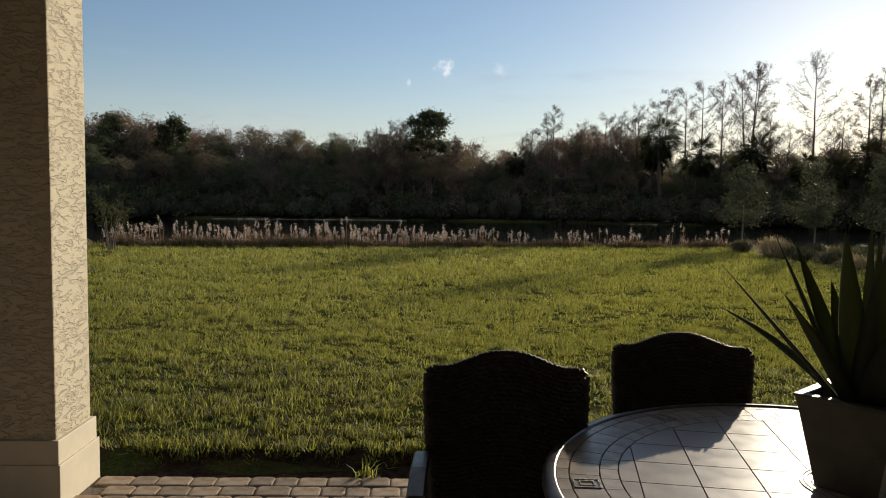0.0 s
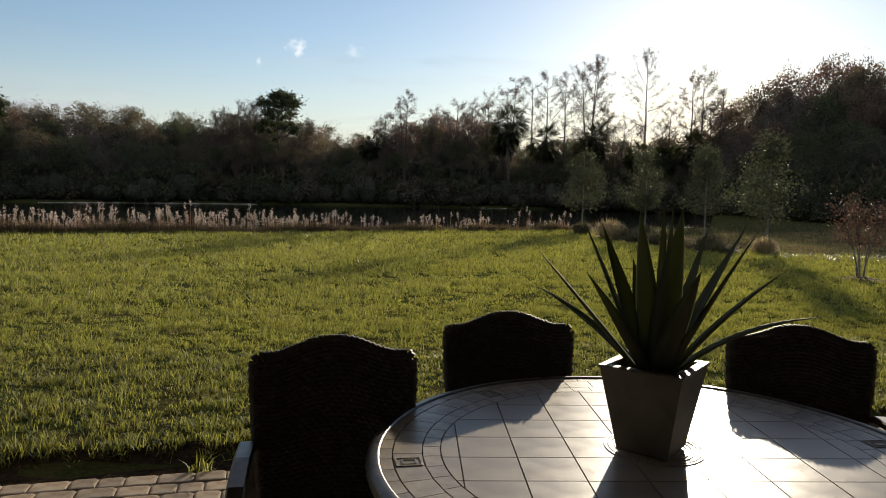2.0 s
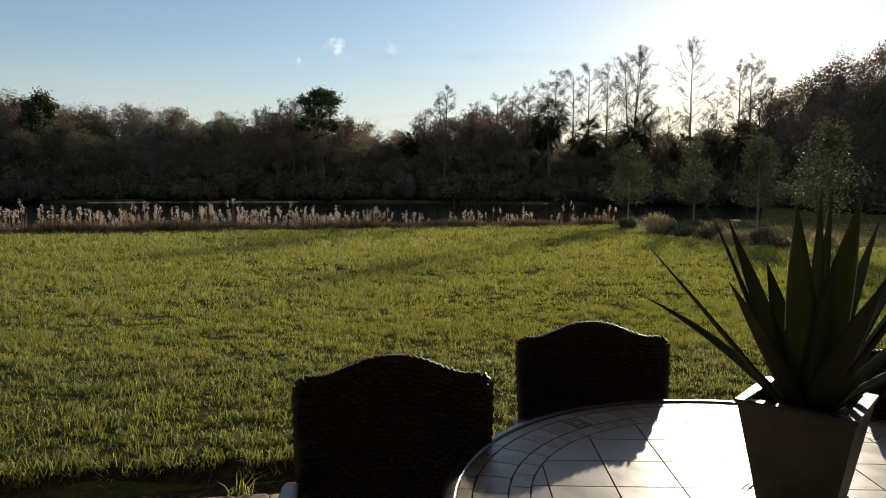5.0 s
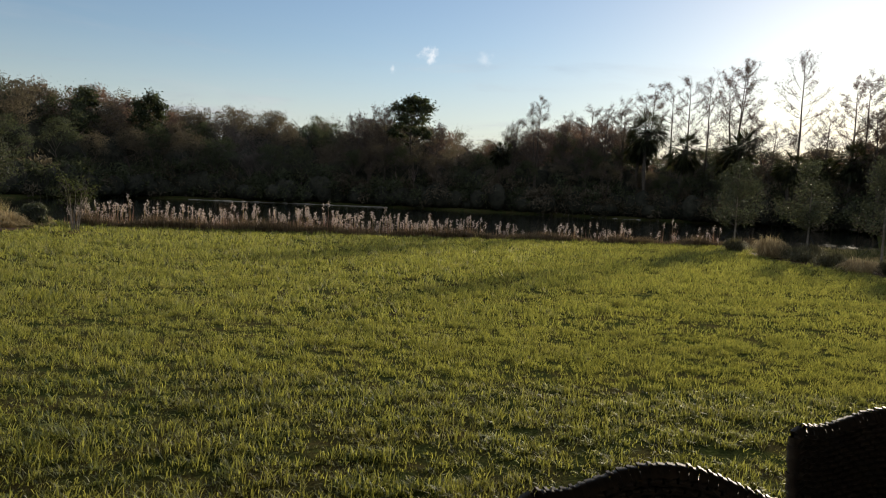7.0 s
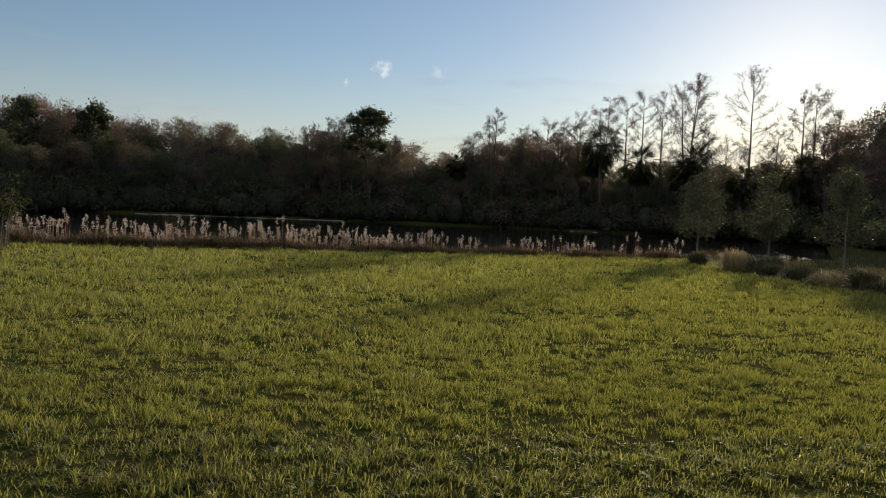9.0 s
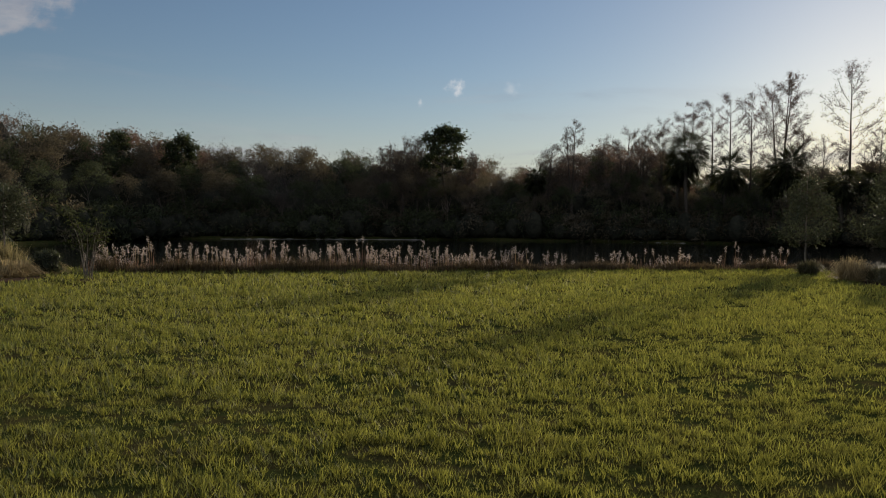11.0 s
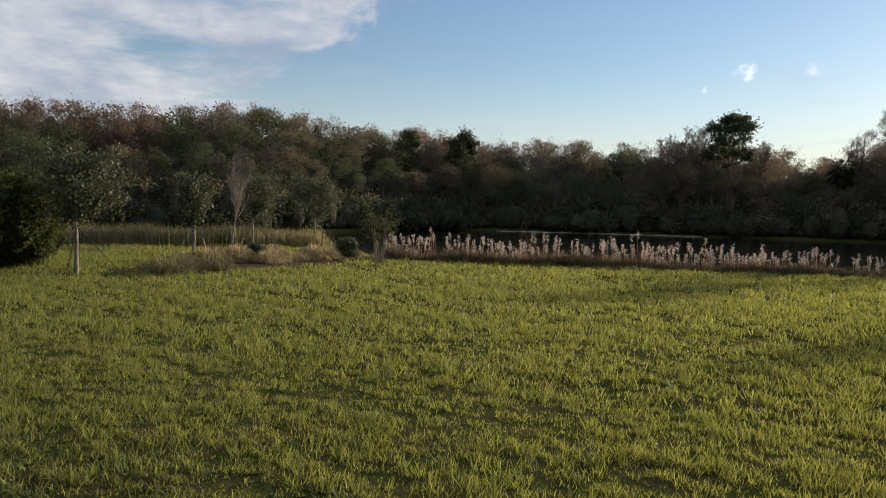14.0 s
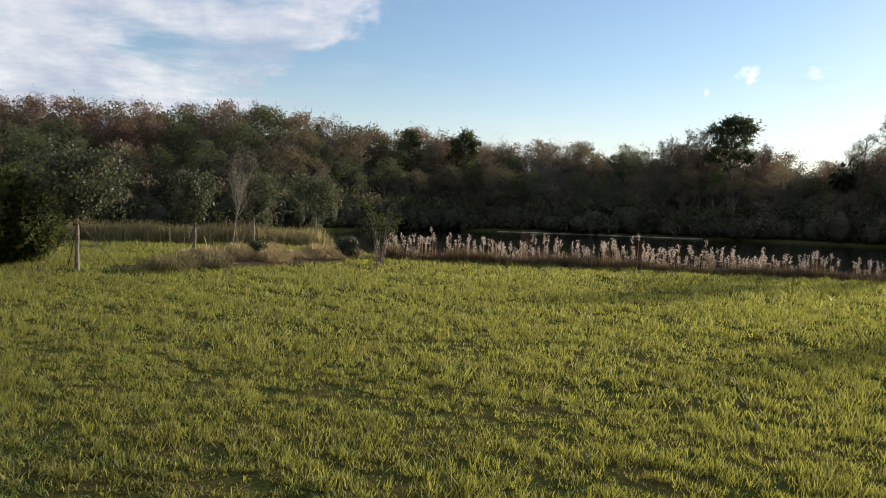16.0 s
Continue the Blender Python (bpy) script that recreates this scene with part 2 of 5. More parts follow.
# dark filler inside foliage: the inner shade is put into this colour
SHADE_CORE = material("foliage_core_shade", (0.027, 0.029, 0.02), (0.062, 0.061, 0.043), 1.5, 0.95, bump=1.0, bump_scale=3, bump_dist=0.3, spec=0.1)
WICKER = material("dark_wicker", (0.03, 0.026, 0.023), (0.056, 0.048, 0.043), 30, 0.62, island=0.2, spec=0.28)
CHAIR_METAL = material("brushed_chair_metal", (0.07, 0.065, 0.06), (0.13, 0.12, 0.11), 25, 0.35, metal=0.6)
RIM_METAL = material("table_rim", (0.07, 0.065, 0.062), (0.14, 0.13, 0.12), 20, 0.32, metal=0.45, bump=0.05)
TILE = material("porcelain_tile", (0.27, 0.23, 0.185), (0.36, 0.32, 0.265), 6, 0.33, spec=0.42, bump=0.12, bump_scale=45, per_object=0.07, bump_dist=0.003, patch=(0.34, 0.27, 0.2), patch_scale=4, patch_amount=0.4)
MOSAIC = material("mosaic_tile", (0.24, 0.2, 0.155), (0.37, 0.315, 0.25), 16, 0.36, bump=0.3, bump_scale=60, per_object=0.16, bump_dist=0.003)
GROUT = material("table_grout", (0.05, 0.043, 0.036), (0.09, 0.075, 0.065), 60, 0.8)
MEDAL = material("medallion", (0.18, 0.148, 0.112), (0.32, 0.27, 0.21), 25, 0.4, bump=0.4, bump_scale=70)
POT = material("fibre_cement_pot", (0.06, 0.05, 0.036), (0.1, 0.085, 0.062), 10, 0.5, bump=0.2, bump_scale=120, patch=(0.05, 0.042, 0.032), patch_scale=6, patch_amount=0.4)
PEBBLE = material("pot_pebbles", (0.15, 0.13, 0.11), (0.4, 0.36, 0.3), 20, 0.4, island=0.35)
AGAVE = material("agave_leaf", (0.045, 0.052, 0.03), (0.095, 0.105, 0.06), 9, 0.58, island=0.15, thin=(0.085, 0.1, 0.035), stretch=(1, 1, 0.25))
ALU = material("white_aluminium", (0.6, 0.6, 0.6), (0.7, 0.7, 0.7), 6, 0.45)
ROOF = material("roof_shingle", (0.018, 0.016, 0.015), (0.04, 0.035, 0.033), 9, 0.95, bump=0.6, bump_scale=20, spec=0.1)
HOUSE = material("neighbour_stucco", (0.4, 0.37, 0.32), (0.48, 0.45, 0.39), 4, 0.85, bump=0.3)
SHORE = material("pale_shore_strip", (0.2, 0.18, 0.15), (0.36, 0.33, 0.28), 1.5, 0.9, bump=0.5, bump_scale=6)
DIRT = material("brown_field", (0.1, 0.075, 0.035), (0.22, 0.165, 0.075), 1.2, 1.0, bump=0.8, bump_scale=8, bump_dist=0.06, patch=(0.13, 0.13, 0.045), patch_scale=0.3, patch_amount=0.6, spec=0.0)
RUBBLE = material("wet_rubble", (0.06, 0.05, 0.04), (0.2, 0.17, 0.14), 9, 0.45, island=0.4)
STRAP = material("tree_strap", (0.01, 0.01, 0.01), (0.03, 0.03, 0.03), 9, 0.6)


# ---- helpers for meshes ----
def part(name, bm, mat, parent=None, label="", smooth=False, m=None):
    """Links a bmesh or a mesh as one object, under a thing or part if one is given."""
    if isinstance(bm, bmesh.types.BMesh):
        me = bpy.data.meshes.new(name)
        bm.to_mesh(me)
        bm.free()
    else:
        me = bm
    if mat and not me.materials:
        me.materials.append(mat)
    if smooth:
        me.shade_smooth()
    ob = new(name, me)
    if parent:
        ob.parent = parent
    if m is not None:
        ob.matrix_basis = m
    if label:
        ob["label"] = label
    if name in ("branchwork", "limbs", "twig_spray", "crown", "weave", "foliage", "tuft"):
        ob["kind"] = "stuff"
    return ob


def thing(name, m, label, category, group="", kind=""):
    ob = new(name)
    ob.empty_display_size = 0.1
    ob.matrix_basis = m
    return tagged(ob, label, category, group, kind)


def soup(name, verts, tris):
    """A mesh from arrays of points and triangles."""
    me = bpy.data.meshes.new(name)
    verts, tris = np.asarray(verts, np.float32), np.asarray(tris, np.int32)
    me.vertices.add(len(verts))
    me.vertices.foreach_set("co", verts.ravel())
    me.loops.add(tris.size)
    me.loops.foreach_set("vertex_index", tris.ravel())
    me.polygons.add(len(tris))
    me.polygons.foreach_set("loop_start", np.arange(0, tris.size, 3, dtype=np.int32))
    me.update(calc_edges=True)
    return me


def box(bm, x0, x1, y0, y1, z0, z1, bevel=0.0):
    made = bmesh.ops.create_cube(bm, size=1)["verts"]
    bmesh.ops.scale(bm, vec=(x1 - x0, y1 - y0, z1 - z0), verts=made)
    bmesh.ops.translate(bm, vec=((x0 + x1) / 2, (y0 + y1) / 2, (z0 + z1) / 2), verts=made)
    if bevel:
        edges = list({e for v in made for e in v.link_edges})
        bmesh.ops.bevel(bm, geom=edges, offset=bevel, segments=2, affect="EDGES", profile=0.6)
    return bm


def boxed(x0, x1, y0, y1, z0, z1, bevel=0.0):
    return box(bmesh.new(), x0, x1, y0, y1, z0, z1, bevel)


class Bag:
    """Gathers points and triangles of many pieces."""

    def __init__(self):
        self.v, self.t, self.count = [], [], 0

    def put(self, v, t):
        self.v.append(np.asarray(v, np.float32))
        self.t.append(np.asarray(t, np.int64) + self.count)
        self.count += len(v)

    def arrays(self):
        if not self.v:
            return np.zeros((0, 3), np.float32), np.zeros((0, 3), np.int64)
        return np.concatenate(self.v), np.concatenate(self.t)

    def mesh(self, name):
        return soup(name, *self.arrays())


def tubes(segments, sides=4):
    """Tapered tubes along segments (p0, p1, r0, r1)."""
    seg = np.asarray(segments, float)
    p0, p1, r0, r1 = seg[:, 0:3], seg[:, 3:6], seg[:, 6:7], seg[:, 7:8]
    d = p1 - p0
    d /= np.linalg.norm(d, axis=1, keepdims=True) + 1e-9
    ref = np.where(np.abs(d[:, 2:3]) > 0.9, np.array([[1.0, 0, 0]]), np.array([[0, 0, 1.0]]))
    u = np.cross(d, ref)
    u /= np.linalg.norm(u, axis=1, keepdims=True) + 1e-9
    w = np.cross(d, u)
    n, verts, tris = len(seg), [], []
    for p, r in ((p0, r0), (p1, r1)):
        for k in range(sides):
            a = 2 * math.pi * k / sides
            verts.append(p + r * (math.cos(a) * u + math.sin(a) * w))
    verts = np.stack(verts, 1).reshape(-1, 3)
    base = np.arange(n)[:, None] * 2 * sides
    for k in range(sides):
        j = (k + 1) % sides
        tris += [base + [[k, j, sides + j]], base + [[k, sides + j, sides + k]]]
    return verts, np.concatenate(tris)


def stem_tube(points, radii, sides=6):
    """One unbroken tapering tube through the points, closed at its tip."""
    bag = []
    for p, r in zip(points, radii):
        bag += [(p[0] + r * math.cos(2 * math.pi * k / sides), p[1] + r * math.sin(2 * math.pi * k / sides), p[2]) for k in range(sides)]
    tris = []
    for i in range(len(points) - 1):
        for k in range(sides):
            a, b = i * sides + k, i * sides + (k + 1) % sides
            tris += [(a, b, b + sides), (a, b + sides, a + sides)]
    top = (len(points) - 1) * sides
    tris += [(top, top + k, top + k + 1) for k in range(1, sides - 1)]
    return np.array(bag), np.array(tris)


def leaves(points, size, rng, long=1.0, jitter=0.3, droop=0.0):
    """One kite-shaped leaf (two triangles) at each point, turned at random."""
    n = len(points)
    a = rng.normal(size=(n, 3))
    a[:, 2] -= droop
    a /= np.linalg.norm(a, axis=1, keepdims=True)
    b = np.cross(a, rng.normal(size=(n, 3)))
    b /= np.linalg.norm(b, axis=1, keepdims=True)
    s = size * rng.uniform(1 - jitter, 1 + jitter, (n, 1))
    p = np.asarray(points)
    v = np.stack([p, p + s * (0.5 * long * a + 0.32 * b), p + s * long * a, p + s * (0.5 * long * a - 0.32 * b)], 1).reshape(-1, 3)
    k = np.arange(n)[:, None] * 4
    return v, np.concatenate([k + [[0, 1, 2]], k + [[0, 2, 3]]])


def blades(points, length, width, rng, lean=0.45, curl=0.5):
    """Grass blades: bent tapering strips of three triangles, one at each point."""
    n = len(points)
    length = np.broadcast_to(length, n)[:, None] * rng.uniform(0.6, 1.25, (n, 1))
    ang = rng.uniform(0, 2 * math.pi, n)
    out = np.stack([np.cos(ang), np.sin(ang), np.zeros(n)], 1)
    turn = ang + rng.uniform(0.8, 2.3, n)
    w = np.stack([np.cos(turn), np.sin(turn), np.zeros(n)], 1) * (np.broadcast_to(width, n)[:, None] * 0.5)
    k = rng.uniform(0.1, 1.0, (n, 1)) * lean
    mid = points + length * 0.55 * (np.array([[0, 0, 1.0]]) + k * out)
    tip = mid + length * 0.5 * (np.array([[0, 0, 1.0]]) * (1 - curl * k * 1.4) + (k + curl * k * 1.6) * out)
    v = np.stack([points - w, points + w, mid - w * 0.8, mid + w * 0.8, tip], 1).reshape(-1, 3)
    b = np.arange(n)[:, None] * 5
    return v, np.concatenate([b + [[0, 1, 3]], b + [[0, 3, 2]], b + [[2, 3, 4]]])


def spikes(points, length, width, rng, lean=1.0):
    """Grass far off: one tall triangle a blade."""
    n = len(points)
    length = np.broadcast_to(length, n)[:, None] * rng.uniform(0.6, 1.25, (n, 1))
    ang, turn = rng.uniform(0, 2 * math.pi, n), rng.uniform(0, 2 * math.pi, n)
    out = np.stack([np.cos(ang), np.sin(ang), np.zeros(n)], 1) * rng.uniform(0.1, 1.0, (n, 1)) * lean
    w = np.stack([np.cos(turn), np.sin(turn), np.zeros(n)], 1) * width * 0.5
    v = np.stack([points - w, points + w, points + length * (np.array([[0, 0, 1.0]]) + out)], 1).reshape(-1, 3)
    return v, np.arange(3 * n).reshape(-1, 3)


def twigs(points, length, width, rng, up=0.5):
    """Fine bare twigs: one long thin triangle each, pointing outwards and up."""
    n = len(points)
    d = rng.normal(size=(n, 3)) + np.array([[0, 0, up]])
    d /= np.linalg.norm(d, axis=1, keepdims=True)
    w = np.cross(d, rng.normal(size=(n, 3)))
    w *= width * 0.5 / np.linalg.norm(w, axis=1, keepdims=True)
    tip = points + d * length * rng.uniform(0.5, 1.2, (n, 1))
    return np.stack([points - w, points + w, tip], 1).reshape(-1, 3), np.arange(3 * n).reshape(-1, 3)


def branching(rng, height, trunk=0.45, spread=0.55, levels=3, kids=5, radius=0.15, up=0.5, bare_top=1.0):
    """Segments of a branching tree rooted at the origin, and the points along its outer twigs."""
    seg, tips = [], []

    def grow(p, d, length, r, level):
        steps = 3 if level < 2 else 2
        for s in range(steps):
            d = d + rng.normal(size=3) * 0.13
            d[2] += up * 0.08
            d /= np.linalg.norm(d)
            q = p + d * length / steps
            r2 = r * (0.8 if level else 0.78)
            seg.append((*p, *q, r, r2))
            if level >= levels - 1:
                tips.append(q)
            if level < levels and (s > 0 or level):
                for _ in range(kids if level == 0 else max(2, kids - 2)):
                    side = rng.normal(size=3)
                    side -= side.dot(d) * d
                    side /= np.linalg.norm(side)
                    nd = d * (1 - spread) + side * spread + np.array([0, 0, up * 0.35])
                    nd /= np.linalg.norm(nd)
                    grow(p + (q - p) * rng.uniform(0.1, 1), nd, length * rng.uniform(0.42, 0.66), r2 * 0.55, level + 1)
            p, r = q, r2

    first = height * trunk
    seg.append((0, 0, -0.15, 0, 0, first * 0.5, radius * 1.15, radius))
    grow(np.array([0, 0, first * 0.5]), np.array([0, 0, 1.0]), height * (1 - trunk * 0.5) * 0.9, radius, 0)
    seg, tips = np.array(seg), np.array(tips)
    k = height / max(tips[:, 2].max(), seg[:, 5].max())
    seg[:, [0, 1, 2, 3, 4, 5]] *= k
    return seg, tips * k


def around(points, count, scatter, rng):
    """count points scattered round the given ones."""
    pick = points[rng.integers(0, len(points), count)]
    return pick + rng.normal(size=(count, 3)) * scatter


SLOPE_X, SLOPE_Y = -0.01083, -0.0101


def yard(x, y):
    """Height of the gently falling yard."""
    return SLOPE_X * x + SLOPE_Y * y


def rim_y(x):
    """The lawn's far edge."""
    return 25.7 + 0.33 * x


WATER_Z = -0.72


def smooth(a, b, x):
    t = np.clip((x - a) / (b - a), 0, 1)
    return t * t * (3 - 2 * t)


def land(x, y):
    """Height of the ground everywhere: yard, pond basin, far shore, horizon."""
    x, y = np.asarray(x, float), np.asarray(y, float)
    r, az = np.hypot(x, y), np.degrees(np.arctan2(x, y))
    near = yard(np.clip(x, -30, 16), np.clip(y, -30, 26)) - 0.07 * smooth(3.7, 3.78, y) * smooth(4.16, 4.06, y)
    far = np.full_like(near, -0.45)
    z = near + (far - near) * smooth(40, 60, r)
    shore = 77 - 20 * smooth(-18, -34, az)
    back_left = np.where(x < -9, 22.4 + (x + 9) * -0.75, rim_y(x))
    into = np.minimum(np.minimum(y - back_left - 0.5, (34.5 - az) * np.radians(1) * r), shore - r)
    into = np.where(y > 0, np.minimum(into, (az + 47) * np.radians(1) * r), -1)
    return z - (z + 1.6) * smooth(-0.6, 2.2, into)


# ---- the ground, pond and far shore ----
def build_ground():
    az = np.radians(np.concatenate([np.arange(-180, -66, 6), np.arange(-66, 60, 0.75), np.arange(60, 180, 6)]))
    rad = np.concatenate([np.arange(0.5, 40, 0.5), np.arange(40, 90, 1.2), np.array([95, 110, 140, 200, 300, 500, 900, 1800])])
    A, Rr = np.meshgrid(az, rad, indexing="ij")
    X, Y = Rr * np.sin(A), Rr * np.cos(A)
    Z = land(X, Y)
    Z = np.where(Y < 3.9, Z - 0.12 * smooth(3.9, 3.7, Y), Z)
    v = np.stack([X, Y, Z], -1).reshape(-1, 3)
    na, nr = A.shape
    i, j = np.meshgrid(np.arange(na), np.arange(nr - 1), indexing="ij")
    k = (i + 1) % na
    a, b, c, d = i * nr + j, k * nr + j, k * nr + j + 1, i * nr + j + 1
    t = np.concatenate([np.stack([a, d, c], -1).reshape(-1, 3), np.stack([a, c, b], -1).reshape(-1, 3)])
    v = np.concatenate([v, [[0, 0, -0.12]]])
    hub = len(v) - 1
    t = np.concatenate([t, np.stack([np.arange(na) * nr, ((np.arange(na) + 1) % na) * nr, np.full(na, hub)], -1)])
    tagged(part("ground", soup("ground", v, t), LAWN, smooth=True), "mown green lawn running down to the pond", "lawn", kind="structure")
    bm = bmesh.new()
    ring = [bm.verts.new((90 * math.sin(radians(a)), 90 * math.cos(radians(a)), WATER_Z)) for a in range(-60, 46, 3)]
    ring += [bm.verts.new((14 * math.sin(radians(a)), 14 * math.cos(radians(a)), WATER_Z)) for a in range(45, -61, -3)]
    bm.faces.new(ring)
    bmesh.ops.triangulate(bm, faces=bm.faces)
    bmesh.ops.recalc_face_normals(bm, faces=bm.faces)
    tagged(part("water", bm, WATER), "dark still pond reflecting the woods", "pond", kind="structure")


build_ground()


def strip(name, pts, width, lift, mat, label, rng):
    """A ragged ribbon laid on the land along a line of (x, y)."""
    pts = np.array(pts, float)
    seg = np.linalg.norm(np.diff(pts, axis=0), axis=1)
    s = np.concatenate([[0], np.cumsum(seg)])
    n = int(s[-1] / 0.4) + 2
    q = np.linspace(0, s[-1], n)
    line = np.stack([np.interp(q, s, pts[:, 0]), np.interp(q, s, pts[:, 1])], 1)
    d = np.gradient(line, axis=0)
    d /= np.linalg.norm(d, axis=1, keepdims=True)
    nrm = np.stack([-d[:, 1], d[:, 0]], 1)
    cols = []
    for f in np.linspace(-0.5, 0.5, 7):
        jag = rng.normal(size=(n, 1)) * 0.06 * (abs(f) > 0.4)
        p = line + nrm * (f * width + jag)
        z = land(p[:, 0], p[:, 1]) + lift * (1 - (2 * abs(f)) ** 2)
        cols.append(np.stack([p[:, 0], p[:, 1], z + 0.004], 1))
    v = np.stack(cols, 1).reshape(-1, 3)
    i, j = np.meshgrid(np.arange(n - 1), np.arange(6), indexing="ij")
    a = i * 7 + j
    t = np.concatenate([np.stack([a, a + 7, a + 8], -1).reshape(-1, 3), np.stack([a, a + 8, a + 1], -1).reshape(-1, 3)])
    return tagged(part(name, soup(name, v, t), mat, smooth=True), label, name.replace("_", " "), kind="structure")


RNG = np.random.default_rng(7)
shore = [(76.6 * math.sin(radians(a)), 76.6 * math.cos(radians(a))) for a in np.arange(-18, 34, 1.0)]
strip("far_bank", shore[2:18], 0.4, 0.02, SHORE, "pale strip along the far shore", RNG)
strip("far_bank", shore[33:39], 0.25, 0.01, SHORE, "pale strip along the far shore", RNG)
strip("soil_strip", [(-9, 3.93), (1.5, 3.93), (4.9, 3.95), (11, 3.95)], 0.5, 0.0, SOIL, "bare dark soil between the pavers and the lawn", RNG)


# ---- the covered patio ----
TILT_PATIO = Matrix(((1, 0, 0, 0), (0, 1, 0, 0), (SLOPE_X, SLOPE_Y, 1, 0), (0, 0, 0, 1)))


def column(x0, x1, y0, y1, label):
    z = yard((x0 + x1) / 2, (y0 + y1) / 2)
    ob = thing("column", pose((x0 + x1) / 2, (y0 + y1) / 2, z), label, "column", "patio columns", "structure")
    hx, hy = (x1 - x0) / 2, (y1 - y0) / 2
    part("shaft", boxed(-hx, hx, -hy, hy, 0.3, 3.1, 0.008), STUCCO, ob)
    part("base_cap", boxed(-hx - 0.02, hx + 0.02, -hy - 0.02, hy + 0.02, 0.21, 0.325, 0.004), TRIM, ob)
    part("base", boxed(-hx - 0.03, hx + 0.03, -hy - 0.03, hy + 0.03, -0.05, 0.212, 0.004), TRIM, ob)


column(-2.04, -1.685, 3.325, 3.68, "beige stucco patio column with a smooth painted base")
column(4.905, 5.26, 3.38, 3.735, "shaded stucco patio column with a smooth painted base")
# wall and ceiling are unseen; their dark colours cut bounce onto the columns
tagged(part("wall_south", boxed(-8, 11, -2.6, -2.4, -0.2, 3.35), HOUSE_WALL), "unseen house wall behind the patio, coloured dark to cut bounced light", "wall", kind="structure")
tagged(part("ceiling", boxed(-8, 11, -2.6, 3.9, 3.355, 3.5), CEILING), "plain painted patio ceiling", "ceiling", kind="structure")
# soffit out of view, added to keep sky light off the columns
tagged(part("soffit", boxed(-8, 11, 3.723, 4.25, 3.18, 3.28), CEILING), "unseen soffit added to block sky light from the columns", "soffit", kind="structure")
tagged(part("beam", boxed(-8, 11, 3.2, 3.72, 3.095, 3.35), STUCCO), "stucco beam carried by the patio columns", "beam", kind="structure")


# ---- the table and what stands on it ----
TABLE = (1.106, 1.687)
TABLE_Z = yard(*TABLE)
TOP = 0.742


def ring_tile(r0, r1, half, h):
    bm = bmesh.new()
    pts = [(r0, -half), (r1, -half), (r1, half), (r0, half)]
    low = [bm.verts.new((r * math.cos(a), r * math.sin(a), -0.006)) for r, a in pts]
    cx, cy = (r0 + r1) / 2, 0
    high = []
    for r, a in pts:
        x, y = r * math.cos(a), r * math.sin(a)
        high.append(bm.verts.new((cx + (x - cx) * 0.985, cy + (y - cy) * 0.985, h)))
    bm.faces.new(high)
    for k in range(4):
        bm.faces.new((low[k], low[(k + 1) % 4], high[(k + 1) % 4], high[k]))
    return bm


def clip_circle(poly, r, n=64):
    for k in range(n):
        a = 2 * math.pi * (k + 0.5) / n
        c, s, lim = math.cos(a), math.sin(a), r * math.cos(math.pi / n)
        out = []
        for i, p in enumerate(poly):
            q = poly[(i + 1) % len(poly)]
            fp, fq = p[0] * c + p[1] * s - lim, q[0] * c + q[1] * s - lim
            if fp <= 0:
                out.append(p)
            if fp * fq < 0:
                t = fp / (fp - fq)
                out.append((p[0] + t * (q[0] - p[0]), p[1] + t * (q[1] - p[1])))
        poly = out
        if len(poly) < 3:
            return []
    return poly


def lathe(profile, steps=48):
    """A turned shape from (radius, height) pairs."""
    bm = bmesh.new()
    rings = []
    for r, z in profile:
        rings.append([bm.verts.new((r * math.cos(2 * math.pi * k / steps), r * math.sin(2 * math.pi * k / steps), z)) for k in range(steps)])
    for a, b in zip(rings, rings[1:]):
        for k in range(steps):
            j = (k + 1) % steps
            bm.faces.new((a[k], a[j], b[j], b[k]))
    return bm


